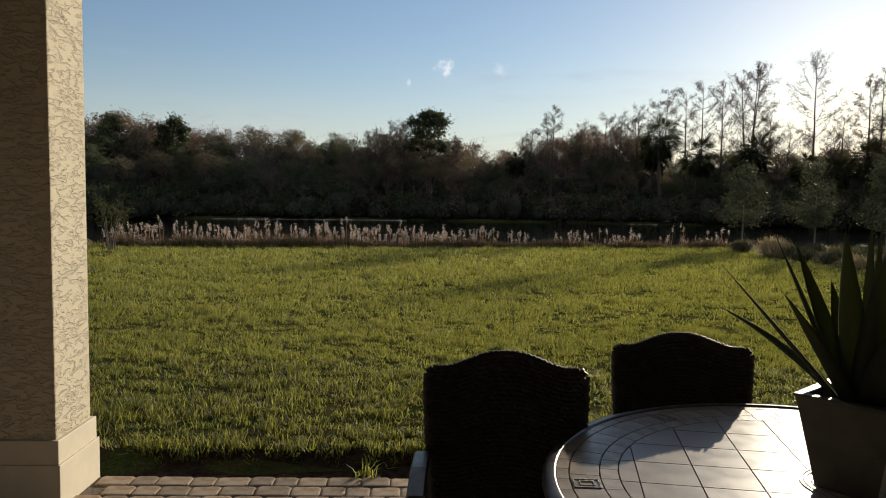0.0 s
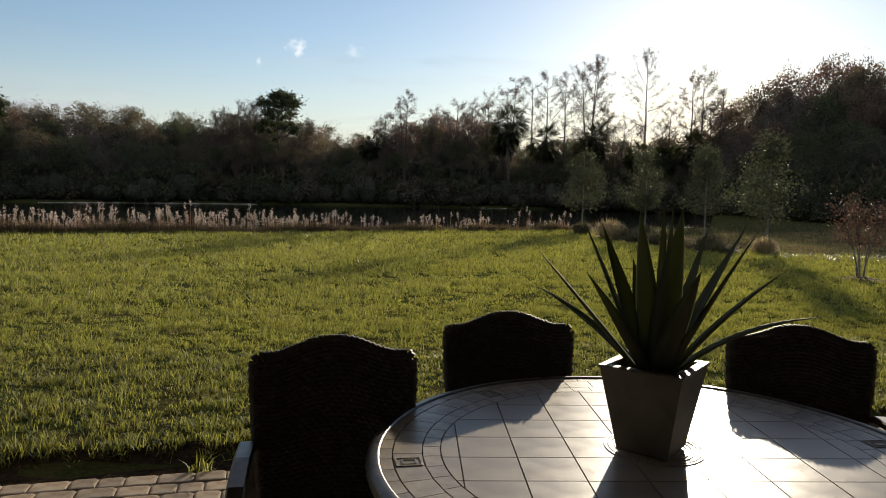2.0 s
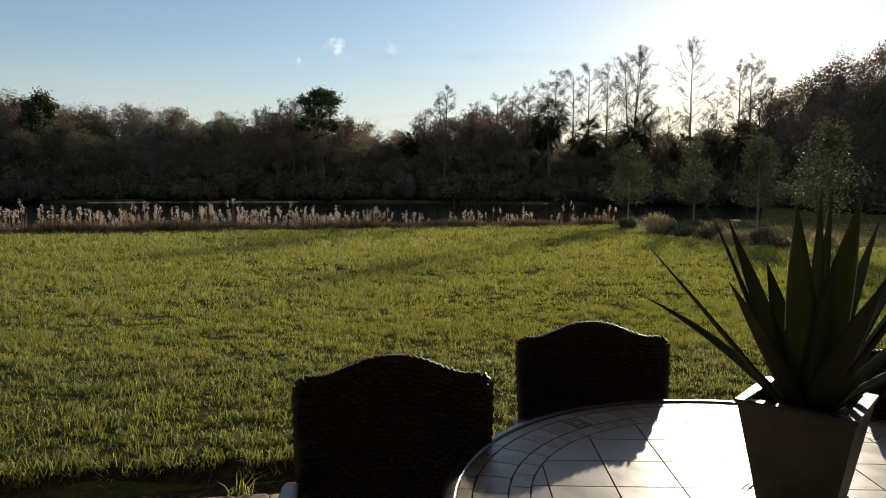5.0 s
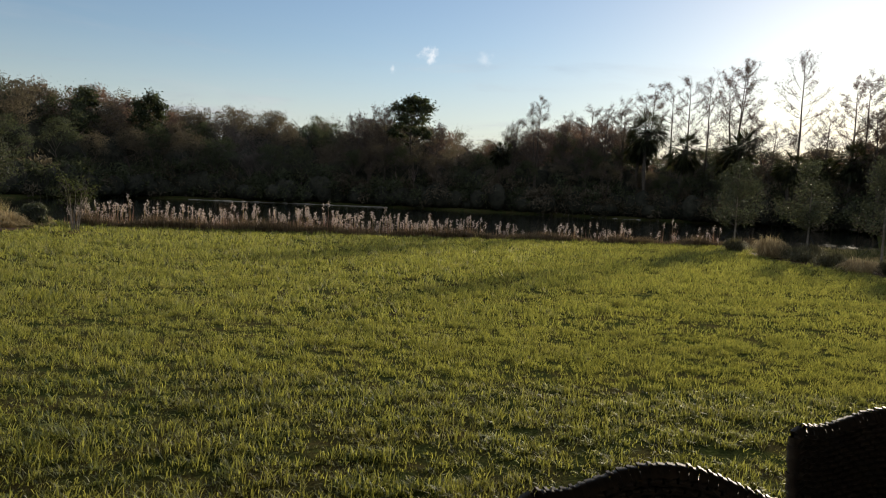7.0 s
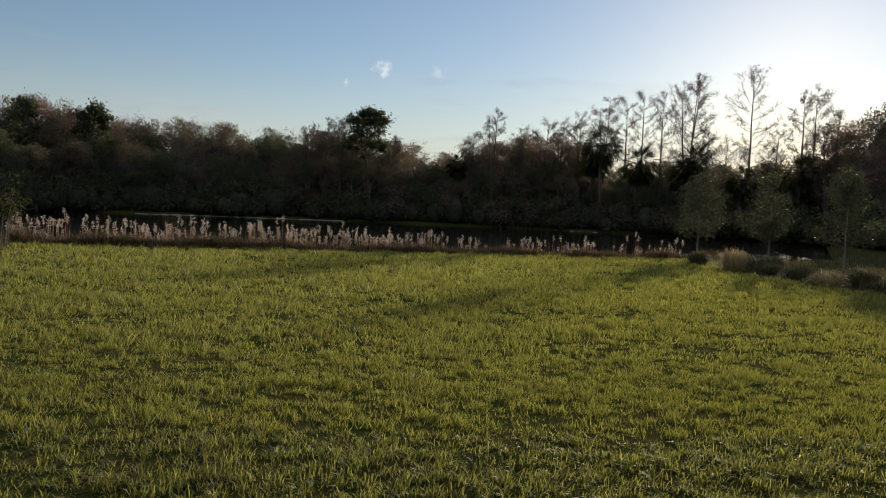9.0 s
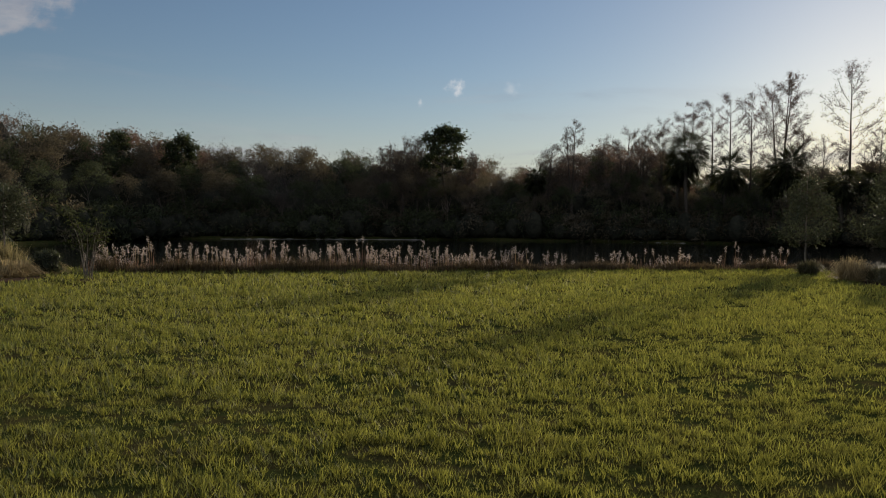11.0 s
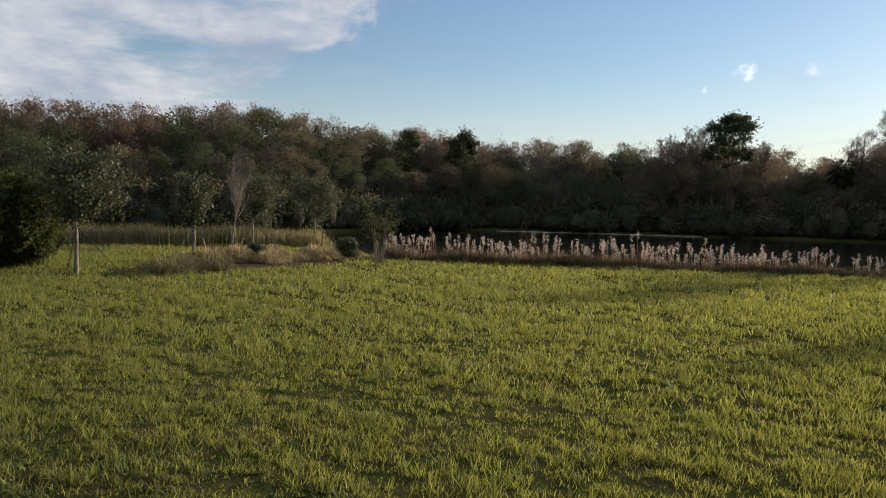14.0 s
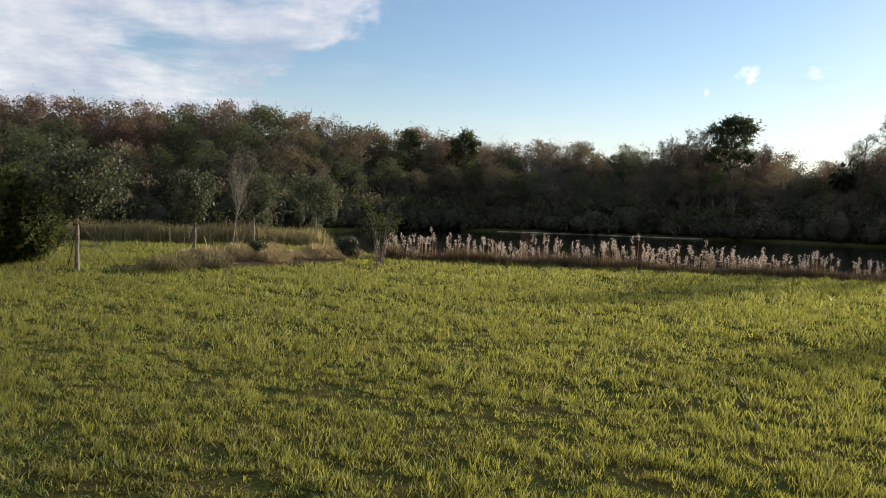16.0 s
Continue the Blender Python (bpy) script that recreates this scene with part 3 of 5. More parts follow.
def build_table():
    ob = thing("round_table", pose(*TABLE, TABLE_Z), "round patio table with a tan tile top and dark metal rim", "table")
    h = TOP - TABLE_Z
    part("rim", lathe([(0.75, h - 0.004), (0.752, h + 0.003), (0.757, h + 0.0045), (0.775, h + 0.003), (0.785, h - 0.006), (0.787, h - 0.02), (0.783, h - 0.034), (0.765, h - 0.04), (0.72, h - 0.04)], 96), RIM_METAL, ob, "dark rounded metal rim", smooth=True)
    part("bed", lathe([(0.0005, h - 0.005), (0.3, h - 0.005), (0.7515, h - 0.005), (0.7515, h - 0.03), (0.0005, h - 0.03)], 96), GROUT, ob, "dark grout bed")
    # square tiles in the middle
    size, turn = 0.152, radians(-11.3)
    gap = 0.0015
    for i in range(-5, 5):
        for j in range(-5, 5):
            sq = [(i * size + gap, j * size + gap), ((i + 1) * size - gap, j * size + gap), ((i + 1) * size - gap, (j + 1) * size - gap), (i * size + gap, (j + 1) * size - gap)]
            sq = [(x + 0.07, y - 0.04) for x, y in sq]
            sq = clip_circle(sq, 0.586)
            if len(sq) < 3:
                continue
            area = abs(sum(p[0] * q[1] - p[1] * q[0] for p, q in zip(sq, sq[1:] + sq[:1]))) / 2
            if area < 6e-5:
                continue
            cx, cy = sum(p[0] for p in sq) / len(sq), sum(p[1] for p in sq) / len(sq)
            bm = bmesh.new()
            low = [bm.verts.new((x - cx, y - cy, -0.006)) for x, y in sq]
            high = [bm.verts.new(((x - cx) * 0.993, (y - cy) * 0.993, 0.0)) for x, y in sq]
            bm.faces.new(high)
            for k in range(len(sq)):
                bm.faces.new((low[k], low[(k + 1) % len(sq)], high[(k + 1) % len(sq)], high[k]))
            part("tile", bm, TILE, ob, m=pose(0, 0, h, 0, 0, math.degrees(turn)) @ pose(cx, cy, 0))
    for r0, r1, count in ((0.5895, 0.6355, 56), (0.6385, 0.7155, 48), (0.7185, 0.75, 64)):
        half = math.pi / count - 0.0012
        me = None
        for k in range(count):
            if me is None:
                first = part("mosaic_tile", ring_tile(r0, r1, half, -0.0005), MOSAIC, ob, m=pose(0, 0, h, 0, 0, 1.3))
                me = first.data
            else:
                part("mosaic_tile", me, None, ob, m=pose(0, 0, h, 0, 0, 360 * k / count + 1.3))
    for k in range(6):
        a = radians(60 * k + 55)
        x, y = 0.676 * math.cos(a), 0.676 * math.sin(a)
        bm = bmesh.new()
        for s in (1.0, 0.55):
            for sx0, sx1, sy0, sy1 in ((-1, 1, -1, -0.84), (-1, 1, 0.84, 1), (-1, -0.88, -0.84, 0.84), (0.88, 1, -0.84, 0.84)):
                box(bm, sx0 * 0.034 * s, sx1 * 0.034 * s, sy0 * 0.028 * s, sy1 * 0.028 * s, 0, 0.0018)
        part("inlay", bm, MEDAL, ob, "carved rosette inlay", m=pose(x, y, h, 0, 0, math.degrees(a)))
    med = (0.012, 0.034)
    for r in (0.132, 0.121, 0.104, 0.09, 0.066):
        part("medallion_ring", lathe([(r - 0.0045, h), (r - 0.0035, h + 0.0022), (r + 0.0035, h + 0.0022), (r + 0.0045, h)], 64), MEDAL, ob, "raised ring of the centre medallion", m=pose(*med, 0.0))
    part("pedestal", lathe([(0.0, h - 0.03), (0.11, h - 0.03), (0.09, h - 0.08), (0.06, 0.4), (0.075, 0.16), (0.2, 0.08), (0.28, 0.03), (0.3, 0.0)], 24), RIM_METAL, ob, smooth=True)
    part("foot_ring", lathe([(0.27, 0.0), (0.34, 0.0), (0.34, 0.025), (0.27, 0.03)], 32), RIM_METAL, ob)


build_table()


def build_pot():
    ob = thing("plant_pot", pose(1.105, 1.715, TOP + 0.0025, 0, 0, 40), "square tapered grey-brown planter standing on the tile table", "plant pot")
    h, tw, bw = 0.238, 0.116, 0.071
    bm = bmesh.new()
    rings = [(bw - 0.004, 0.0), (bw, 0.004), (tw - 0.006, h - 0.012), (tw, h - 0.004), (tw - 0.002, h), (tw - 0.026, h), (tw - 0.029, h - 0.004), (tw - 0.032, h - 0.05)]
    rows = [[bm.verts.new((sx * w, sy * w, z)) for sx, sy in ((-1, -1), (1, -1), (1, 1), (-1, 1))] for w, z in rings]
    for a, b in zip(rows, rows[1:]):
        for k in range(4):
            bm.faces.new((a[k], a[(k + 1) % 4], b[(k + 1) % 4], b[k]))
    bm.faces.new(rows[0][::-1])
    part("body", bm, POT, ob)
    part("soil", boxed(-tw + 0.031, tw - 0.031, -tw + 0.031, tw - 0.031, h - 0.06, h - 0.035), SOIL, ob, "dark potting soil")
    rng = np.random.default_rng(3)
    bag = Bag()
    for _ in range(60):
        bm = bmesh.new()
        bmesh.ops.create_icosphere(bm, subdivisions=1, radius=1)
        v = np.array([p.co for p in bm.verts]) * rng.uniform(0.006, 0.013, 3) + np.array([*rng.uniform(-0.07, 0.07, 2), h - 0.03])
        bag.put(v, [[q.index for q in f.verts] for f in bm.faces])
        bm.free()
    part("pebbles", bag.mesh("pebbles"), PEBBLE, ob, "small pale pebbles over the soil", smooth=True)["kind"] = "stuff"


build_pot()


def agave_leaf(tip, width, base, arch):
    """A stiff channelled sword leaf from base to tip: broad foot, widest at two fifths, drawn out to a spine."""
    n = 14
    base, tip = Vector(base), Vector(tip)
    ctrl = base.lerp(tip, 0.45) + Vector((0, 0, arch))
    verts, tris = [], []
    for i in range(n + 1):
        t = i / n
        p = base * (1 - t) ** 2 + ctrl * 2 * t * (1 - t) + tip * t * t
        d = ((ctrl - base) * (1 - t) + (tip - ctrl) * t).normalized()
        out = Vector((tip.x, tip.y, 0)).normalized()
        side = d.cross(Vector((0, 0, 1)))
        if side.length < 0.05:
            side = out.cross(Vector((0, 0, 1)))
        side.normalize()
        face = side.cross(d).normalized()
        w = width * (0.9 + 1.1 * t - 1.25 * t * t) * (1 - t ** 3.4) + 0.0008
        thick = 0.008 * (1 - t) + 0.0012
        for s, k, f in ((-1, 0.3, 0.0), (-0.5, 0.1, 0.0), (0, 0.0, 0.0), (0.5, 0.1, 0.0), (1, 0.3, 0.0), (0.5, 0.1, -0.85), (0, 0.0, -1.0), (-0.5, 0.1, -0.85)):
            verts.append(p + side * (s * w * 0.5) + face * (k * w * 0.5 + f * thick))
    for i in range(n):
        for k in range(8):
            a, b = i * 8 + k, i * 8 + (k + 1) % 8
            tris += [(a, b, b + 8), (a, b + 8, a + 8)]
    return np.array(verts), np.array(tris)


def build_agave():
    ob = thing("agave", pose(1.105, 1.715, TOP + 0.195), "spiky grey-green agave plant growing in the square pot", "plant")
    # sideways reach, height, depth and width of each leaf's tip, and how far it arches
    tips = ((-0.32, 0.345, -0.04, 0.034, 0.0), (-0.345, 0.212, 0.16, 0.036, 0.045), (-0.203, 0.426, 0.01, 0.04, 0.01), (-0.17, 0.3, -0.2, 0.046, 0.015), (-0.16, 0.402, 0.18, 0.05, 0.0), (-0.053, 0.447, -0.11, 0.06, 0.0),
            (0.007, 0.474, 0.01, 0.03, 0.0), (0.031, 0.474, 0.04, 0.026, 0.0), (0.047, 0.46, -0.15, 0.068, 0.0), (0.123, 0.408, 0.06, 0.05, 0.0), (0.22, 0.411, 0.1, 0.046, 0.01), (0.228, 0.402, -0.04, 0.05, 0.01), (0.094, 0.311, -0.15, 0.066, 0.01),
            (0.144, 0.245, -0.06, 0.05, 0.01), (0.298, 0.301, 0.0, 0.042, 0.035), (0.4, 0.187, 0.04, 0.03, 0.08), (-0.07, 0.3, 0.2, 0.05, 0.01), (0.1, 0.28, 0.22, 0.046, 0.01))
    side, ahead = Vector((0.871, -0.491, 0)), Vector((0.491, 0.871, 0))
    for s, z, d, width, arch in tips:
        flat = side * s + ahead * d
        v, t = agave_leaf((flat + Vector((0, 0, z))) * 1.03, width * 1.05, flat.normalized() * 0.024, arch)
        part("leaf", soup("leaf", v, t), AGAVE, ob, smooth=True)


build_agave()


# ---- the chairs ----
def sheet(nu, nv, f, thick):
    """A closed slab from a parametric front face f(u, v) -> point, thickened along -y."""
    bm = bmesh.new()
    front = [[bm.verts.new(f(i / nu, j / nv)) for j in range(nv + 1)] for i in range(nu + 1)]
    back = [[bm.verts.new(Vector(v.co) + Vector(thick)) for v in row] for row in front]
    for i in range(nu):
        for j in range(nv):
            bm.faces.new((front[i][j], front[i + 1][j], front[i + 1][j + 1], front[i][j + 1]))
            bm.faces.new((back[i][j + 1], back[i + 1][j + 1], back[i + 1][j], back[i][j]))
    for j in range(nv):
        bm.faces.new((front[0][j + 1], back[0][j + 1], back[0][j], front[0][j]))
        bm.faces.new((front[nu][j], back[nu][j], back[nu][j + 1], front[nu][j + 1]))
    for i in range(nu):
        bm.faces.new((front[i][0], back[i][0], back[i + 1][0], front[i + 1][0]))
        bm.faces.new((front[i + 1][nv], back[i + 1][nv], back[i][nv], front[i][nv]))
    return bm


def bar(points, w, t):
    """A flat bar swept along points."""
    bm = bmesh.new()
    rows = []
    for i, p in enumerate(points):
        p = Vector(p)
        d = (Vector(points[min(i + 1, len(points) - 1)]) - Vector(points[max(i - 1, 0)])).normalized()
        up = d.cross(Vector((1, 0, 0))).normalized()
        rows.append([bm.verts.new(p + Vector((1, 0, 0)) * (sx * w / 2) + up * (sz * t / 2)) for sx, sz in ((-1, -0.6), (-0.8, -1), (0.8, -1), (1, -0.6), (1, 0.6), (0.8, 1), (-0.8, 1), (-1, 0.6))])
    for a, b in zip(rows, rows[1:]):
        for k in range(8):
            bm.faces.new((a[k], a[(k + 1) % 8], b[(k + 1) % 8], b[k]))
    bm.faces.new(rows[0][::-1])
    bm.faces.new(rows[-1])
    bmesh.ops.recalc_face_normals(bm, faces=bm.faces)
    return bm


def build_chair(m, label):
    ob = thing("patio_chair", m, label, "chair", "chairs round the table")
    W, SEAT = 0.492, 0.43

    def top(u):
        s = abs(2 * u - 1)
        arch = 0.047 * (1 - smooth(0.08, 0.82, s))
        return 0.937 + arch + 0.004 * smooth(0.8, 0.97, s) - 0.014 * smooth(0.97, 1.0, s)

    def back(u, v):
        z = 0.3 + (top(u) - 0.3) * v
        half = W / 2 * (0.88 + 0.12 * smooth(0.35, 0.9, z))
        return ((2 * u - 1) * half, -0.03 + 0.1 * (z - 0.45) * 0.55 + 0.03 * (2 * u - 1) ** 2 * -1, z)

    part("backrest", sheet(20, 14, back, (0, 0.03, 0)), WICKER, ob, "closely woven dark wicker back with an arched top")
    rng = np.random.default_rng(5)
    bag = Bag()
    for row in range(46):
        v = (row + 0.5) / 46
        pts = [Vector(back(i / 40, v)) + Vector((0, 0.0035 if (i + row) % 2 else -0.0035, rng.normal() * 0.0008)) for i in range(41)]
        bag.put(*tubes([(*a, *b, 0.0058, 0.0058) for a, b in zip(pts, pts[1:])], 4))
        pts = [p + Vector((0, 0.03, 0)) for p in pts]
        bag.put(*tubes([(*a, *b, 0.0058, 0.0058) for a, b in zip(pts, pts[1:])], 4))
    part("weave", bag.mesh("weave"), WICKER, ob)
    edge = [Vector(back(0, k / 20)) for k in range(21)] + [Vector(back(k / 30, 1)) for k in range(31)] + [Vector(back(1, 1 - k / 20)) for k in range(21)]
    bag = Bag()
    wrap = []
    for k in range(len(edge) - 1):
        for q in range(3):
            p = edge[k].lerp(edge[k + 1], q / 3) + Vector((0, 0.015, 0))
            wrap.append(p)
    for k, p in enumerate(wrap[:-1]):
        r = 0.017 + 0.003 * (k % 3 == 0) + rng.normal() * 0.0008
        bag.put(*tubes([(*p, *wrap[k + 1], r, r)], 6))
    part("wrapped_edge", bag.mesh("wrapped_edge"), WICKER, ob)
    part("seat", boxed(-W / 2 + 0.01, W / 2 - 0.01, -0.5, 0.0, SEAT - 0.05, SEAT, 0.018), WICKER, ob)
    part("cushion", boxed(-W / 2 + 0.03, W / 2 - 0.03, -0.49, -0.05, SEAT, SEAT + 0.055, 0.024), WICKER, ob, "dark seat cushion")
    part("apron", boxed(-W / 2 + 0.012, W / 2 - 0.012, -0.49, -0.01, SEAT - 0.16, SEAT - 0.048, 0.008), WICKER, ob)
    for s in (-1, 1):
        x = s * (W / 2 + 0.012)
        arm = [(x, 0.0, 0.655), (x, -0.1, 0.69), (x, -0.25, 0.7), (x, -0.4, 0.68), (x, -0.47, 0.64), (x, -0.5, 0.57), (x, -0.495, 0.4), (x, -0.48, 0.0)]
        part("armrest", bar(arm, 0.05, 0.026), CHAIR_METAL, ob, "curved metal armrest running down to the front leg")
        part("leg", boxed(x - 0.02, x + 0.02, -0.03, 0.02, 0.0, 0.66, 0.006), CHAIR_METAL, ob)
    return ob


for (ax, ay), (bx, by), text in (((0.02, 2.25), (0.545, 2.215), "dark brown wicker patio chair with metal arms beside the round table"), ((0.745, 2.672), (1.255, 2.615), "dark brown wicker patio chair facing the potted agave"), ((1.772, 2.366), (2.27, 2.14), "dark brown wicker patio chair turned inwards to the table"), ((2.4, 1.19), (2.18, 0.69), "dark brown wicker patio chair pulled back from the table")):
    cx, cy = (ax + bx) / 2, (ay + by) / 2
    build_chair(pose(cx, cy, yard(cx, cy), 0, 0, math.degrees(math.atan2(by - ay, bx - ax))), text)


# ---- trees near the lawn ----
def plant_tree(name, x, y, height, label, category, rng, trunk=0.35, spread=0.5, levels=3, kids=5, radius=0.04, up=0.5, leaf=None, count=2500, size=0.07, scatter=0.12, bark=BARK, sides=5, z=None, squeeze=1.0, droop=0.2, long=1.0):
    seg, tips = branching(rng, height, trunk, spread, levels, kids, radius, up)
    for c in (0, 1, 3, 4):
        seg[:, c] *= squeeze
    tips[:, :2] *= squeeze
    ob = thing(name, pose(x, y, float(land(x, y)) if z is None else z, 0, 0, float(rng.uniform(0, 360))), label, category)
    stem = seg[:, 6] > radius * 0.45
    part("trunk", soup("trunk", *tubes(seg[stem], sides + 1)), bark, ob, smooth=True)
    part("branchwork", soup("branchwork", *tubes(seg[~stem], 3)), bark, ob)
    if leaf:
        part("crown", soup("crown", *leaves(around(tips, count, scatter, rng), size, rng, long, droop=droop)), leaf, ob)
    return ob


def staked_tree(x, y, height, width, rng, label, stem=0.36, cone=False, count=6500):
    """A young tree: slim straight stem, oval crown, held by straps and stakes."""
    clear = stem * height
    ob = thing("young_tree", pose(x, y, float(land(x, y))), label, "tree", "young staked trees")
    n = 14
    axis = [np.array([rng.normal() * 0.004, rng.normal() * 0.004, height * 0.96 * k / n - 0.05]) for k in range(n + 1)]
    part("trunk", soup("trunk", *stem_tube(axis, [0.045 * (1 - 0.85 * k / n) for k in range(n + 1)], 7)), PALE_BARK, ob, smooth=True)
    limbs, tips = [], []
    for k in range(46):
        h = clear + (height * (0.93 if cone else 0.84) - clear) * rng.uniform(0, 1) ** (1.3 if cone else 1.0)
        f = (h - clear) / (height - clear)
        reach = width * 0.5 * (1.05 * (1 - f) ** 0.75 + 0.08 if cone else math.sin(math.pi * (0.2 + 0.7 * f)) ** 0.8) * rng.uniform(0.5, 1.15)
        a = rng.uniform(0, 2 * math.pi)
        p = np.array([0, 0, h])
        for s in range(4):
            q = p + np.array([math.cos(a) * reach / 4, math.sin(a) * reach / 4, reach * 0.14]) + rng.normal(size=3) * 0.025
            limbs.append((*p, *q, 0.012 * (1 - s / 5), 0.012 * (1 - (s + 1) / 5)))
            if s:
                tips += [q, (p + q) / 2]
            p = q
    part("branchwork", soup("branchwork", *tubes(limbs, 3)), BARK, ob)
    part("crown", soup("crown", *leaves(around(np.array(tips), count, 0.06 * width, rng), 0.07, rng, droop=0.3)), LEAF_OAK, ob)
    for k in range(3):
        a = 2 * math.pi * k / 3 + 0.5
        end = Vector((0.85 * math.cos(a), 0.85 * math.sin(a), 0.0))
        part("guy_strap", soup("guy_strap", *tubes([(0, 0, clear * 0.95, *end, 0.008, 0.008)], 4)), STRAP, ob, "taut dark guy strap")
        part("stake", soup("stake", *tubes([(*(end + Vector((0, 0, -0.1))), *(end + Vector((0.02, 0, 0.16))), 0.016, 0.016)], 5)), BARK, ob, "short ground stake")
    return ob


TREES = np.random.default_rng(21)
OAK = "young staked oak with an oval green crown"
for x, y, h, w in ((-11.96, 13.75, 2.42, 1.75), (-12.28, 17.47, 2.3, 1.05), (-14.54, 23.0, 2.5, 1.5), (-14.6, 27.0, 2.8, 1.9), (14.98, 19.03, 3.6, 2.3), (16.8, 25.05, 3.7, 2.1), (16.4, 29.0, 3.7, 2.3), (13.5, 29.3, 3.6, 2.2)):
    staked_tree(x, y, h, w, TREES, OAK, 0.41 if x < 0 else 0.24, x > 0, 2600 if w < 1.2 else 5200)
plant_tree("bare_tree", -12.62, 19.4, 2.95, "slender leafless pale young tree in the grass bed", "tree", TREES, trunk=0.4, spread=0.38, levels=3, kids=5, radius=0.03, up=0.7, bark=PALE_BARK, squeeze=0.8)


def crepe_myrtle(x, y, height, width, leaf, label, rng, count=700):
    ob = thing("crepe_myrtle", pose(x, y, float(land(x, y))), label, "tree", "multi-stemmed small trees")
    tips, twigs = [], []
    for k in range(5):
        a = 2 * math.pi * k / 5 + rng.uniform(-0.3, 0.3)
        p = np.array([0.05 * math.cos(a), 0.05 * math.sin(a), -0.05])
        seg = [p]
        for s in range(7):
            out = (0.1 + 0.055 * s) * width * 0.13
            q = p + np.array([math.cos(a) * out, math.sin(a) * out, height * 0.62 / 7]) + rng.normal(size=3) * 0.012
            seg.append(q)
            if s > 2:
                for _ in range(3):
                    d = rng.normal(size=3) * 0.4 + np.array([math.cos(a) * 0.35, math.sin(a) * 0.35, 0.8])
                    e = q + d / np.linalg.norm(d) * height * rng.uniform(0.1, 0.26)
                    twigs.append((*q, *e, 0.007, 0.003))
                    tips += [e, (q + e) / 2, q + (e - q) * 0.8]
            p = q
        part("stem", soup("stem", *stem_tube(seg, [0.022 * (1 - k / 9) for k in range(8)])), PALE_BARK, ob, smooth=True)
    part("twig_spray", soup("twig_spray", *tubes(twigs, 3)), BARK, ob)
    tips = np.array(tips)
    tips[:, 2] = np.minimum(tips[:, 2], height)
    part("crown", soup("crown", *leaves(around(tips, count, 0.07 * width, rng), 0.045, rng, droop=0.2)), leaf, ob)
    bm = bmesh.new()
    for k in range(40):
        a = 2 * math.pi * k / 40
        r = 0.5 * (1 + 0.12 * math.sin(3 * a) + rng.normal() * 0.03)
        bm.verts.new((r * math.cos(a), r * math.sin(a), 0.012 + SLOPE_X * r * math.cos(a) + SLOPE_Y * r * math.sin(a)))
    hub = bm.verts.new((0, 0, 0.07))
    bm.verts.ensure_lookup_table()
    for k in range(40):
        bm.faces.new((bm.verts[k], bm.verts[(k + 1) % 40], hub))
    tagged(part("mulch_ring", bm, MULCH, m=pose(x, y, float(land(x, y)))), "round patch of dark mulch under a small tree", "mulch", kind="structure")


crepe_myrtle(-8.46, 19.87, 2.0, 0.8, LEAF_HEDGE, "small multi-stemmed tree with thin dark foliage", TREES, 800)
crepe_myrtle(11.64, 11.91, 2.08, 1.15, LEAF_RED, "small multi-stemmed tree with sparse russet leaves", TREES, 1900)


def shrub(x, y, w, d, h, rng, name="hedge_shrub", label="tall dense dark green hedge shrub", leaf=LEAF_HEDGE, count=20000, size=0.07, group="hedge shrubs"):
    """A dense bush: leaf sprays over an uneven rounded body."""
    ob = thing(name, pose(x, y, float(land(x, y))), label, "shrub", group)
    u = rng.normal(size=(count, 3))
    u /= np.linalg.norm(u, axis=1, keepdims=True)
    lump = np.array([noise.noise(Vector(p * 2.3 + x)) * 0.3 + noise.noise(Vector(p * 6.0 + y)) * 0.16 for p in u])
    r = (0.86 + lump) * rng.uniform(0.82, 1.04, count)
    p = u * r[:, None]
    p[:, 2] = np.sign(p[:, 2]) * np.abs(p[:, 2]) ** 0.75
    p = p * np.array([w / 2, d / 2, h / 2]) + np.array([0, 0, h / 2])
    p[:, 2] = np.maximum(p[:, 2], 0.04)
    part("foliage", soup("foliage", *twigs(p, size * 1.8, size * 0.5, rng, 0.5)), leaf, ob)
    # dark filler body: shade between the leaves is put into its colour
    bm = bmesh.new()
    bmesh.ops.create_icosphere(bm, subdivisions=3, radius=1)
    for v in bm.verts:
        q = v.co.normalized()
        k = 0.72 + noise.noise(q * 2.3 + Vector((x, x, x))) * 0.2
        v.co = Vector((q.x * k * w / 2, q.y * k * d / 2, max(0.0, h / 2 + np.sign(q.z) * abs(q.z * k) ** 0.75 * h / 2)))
    part("inner_growth", bm, SHADE_CORE, ob)
    return ob


for x, y, w, h in ((-15.3, 10.9, 2.1, 2.05), (-13.75, 12.3, 2.6, 2.0), (-13.65, 13.8, 2.1, 2.05), (-16.9, 10.4, 2.2, 2.0), (-14.9, 13.2, 2.2, 1.9)):
    shrub(x, y, w, w * 0.95, h, TREES)
shrub(-10.2, 21.4, 0.75, 0.6, 0.65, TREES, "small_shrub", "small rounded green shrub by the pond edge", LEAF_OAK, 900, 0.07, "small shrubs")
shrub(-11.3, 18.6, 0.6, 0.6, 0.5, TREES, "small_shrub", "small rounded green shrub by the pond edge", LEAF_OAK, 800, 0.07, "small shrubs")

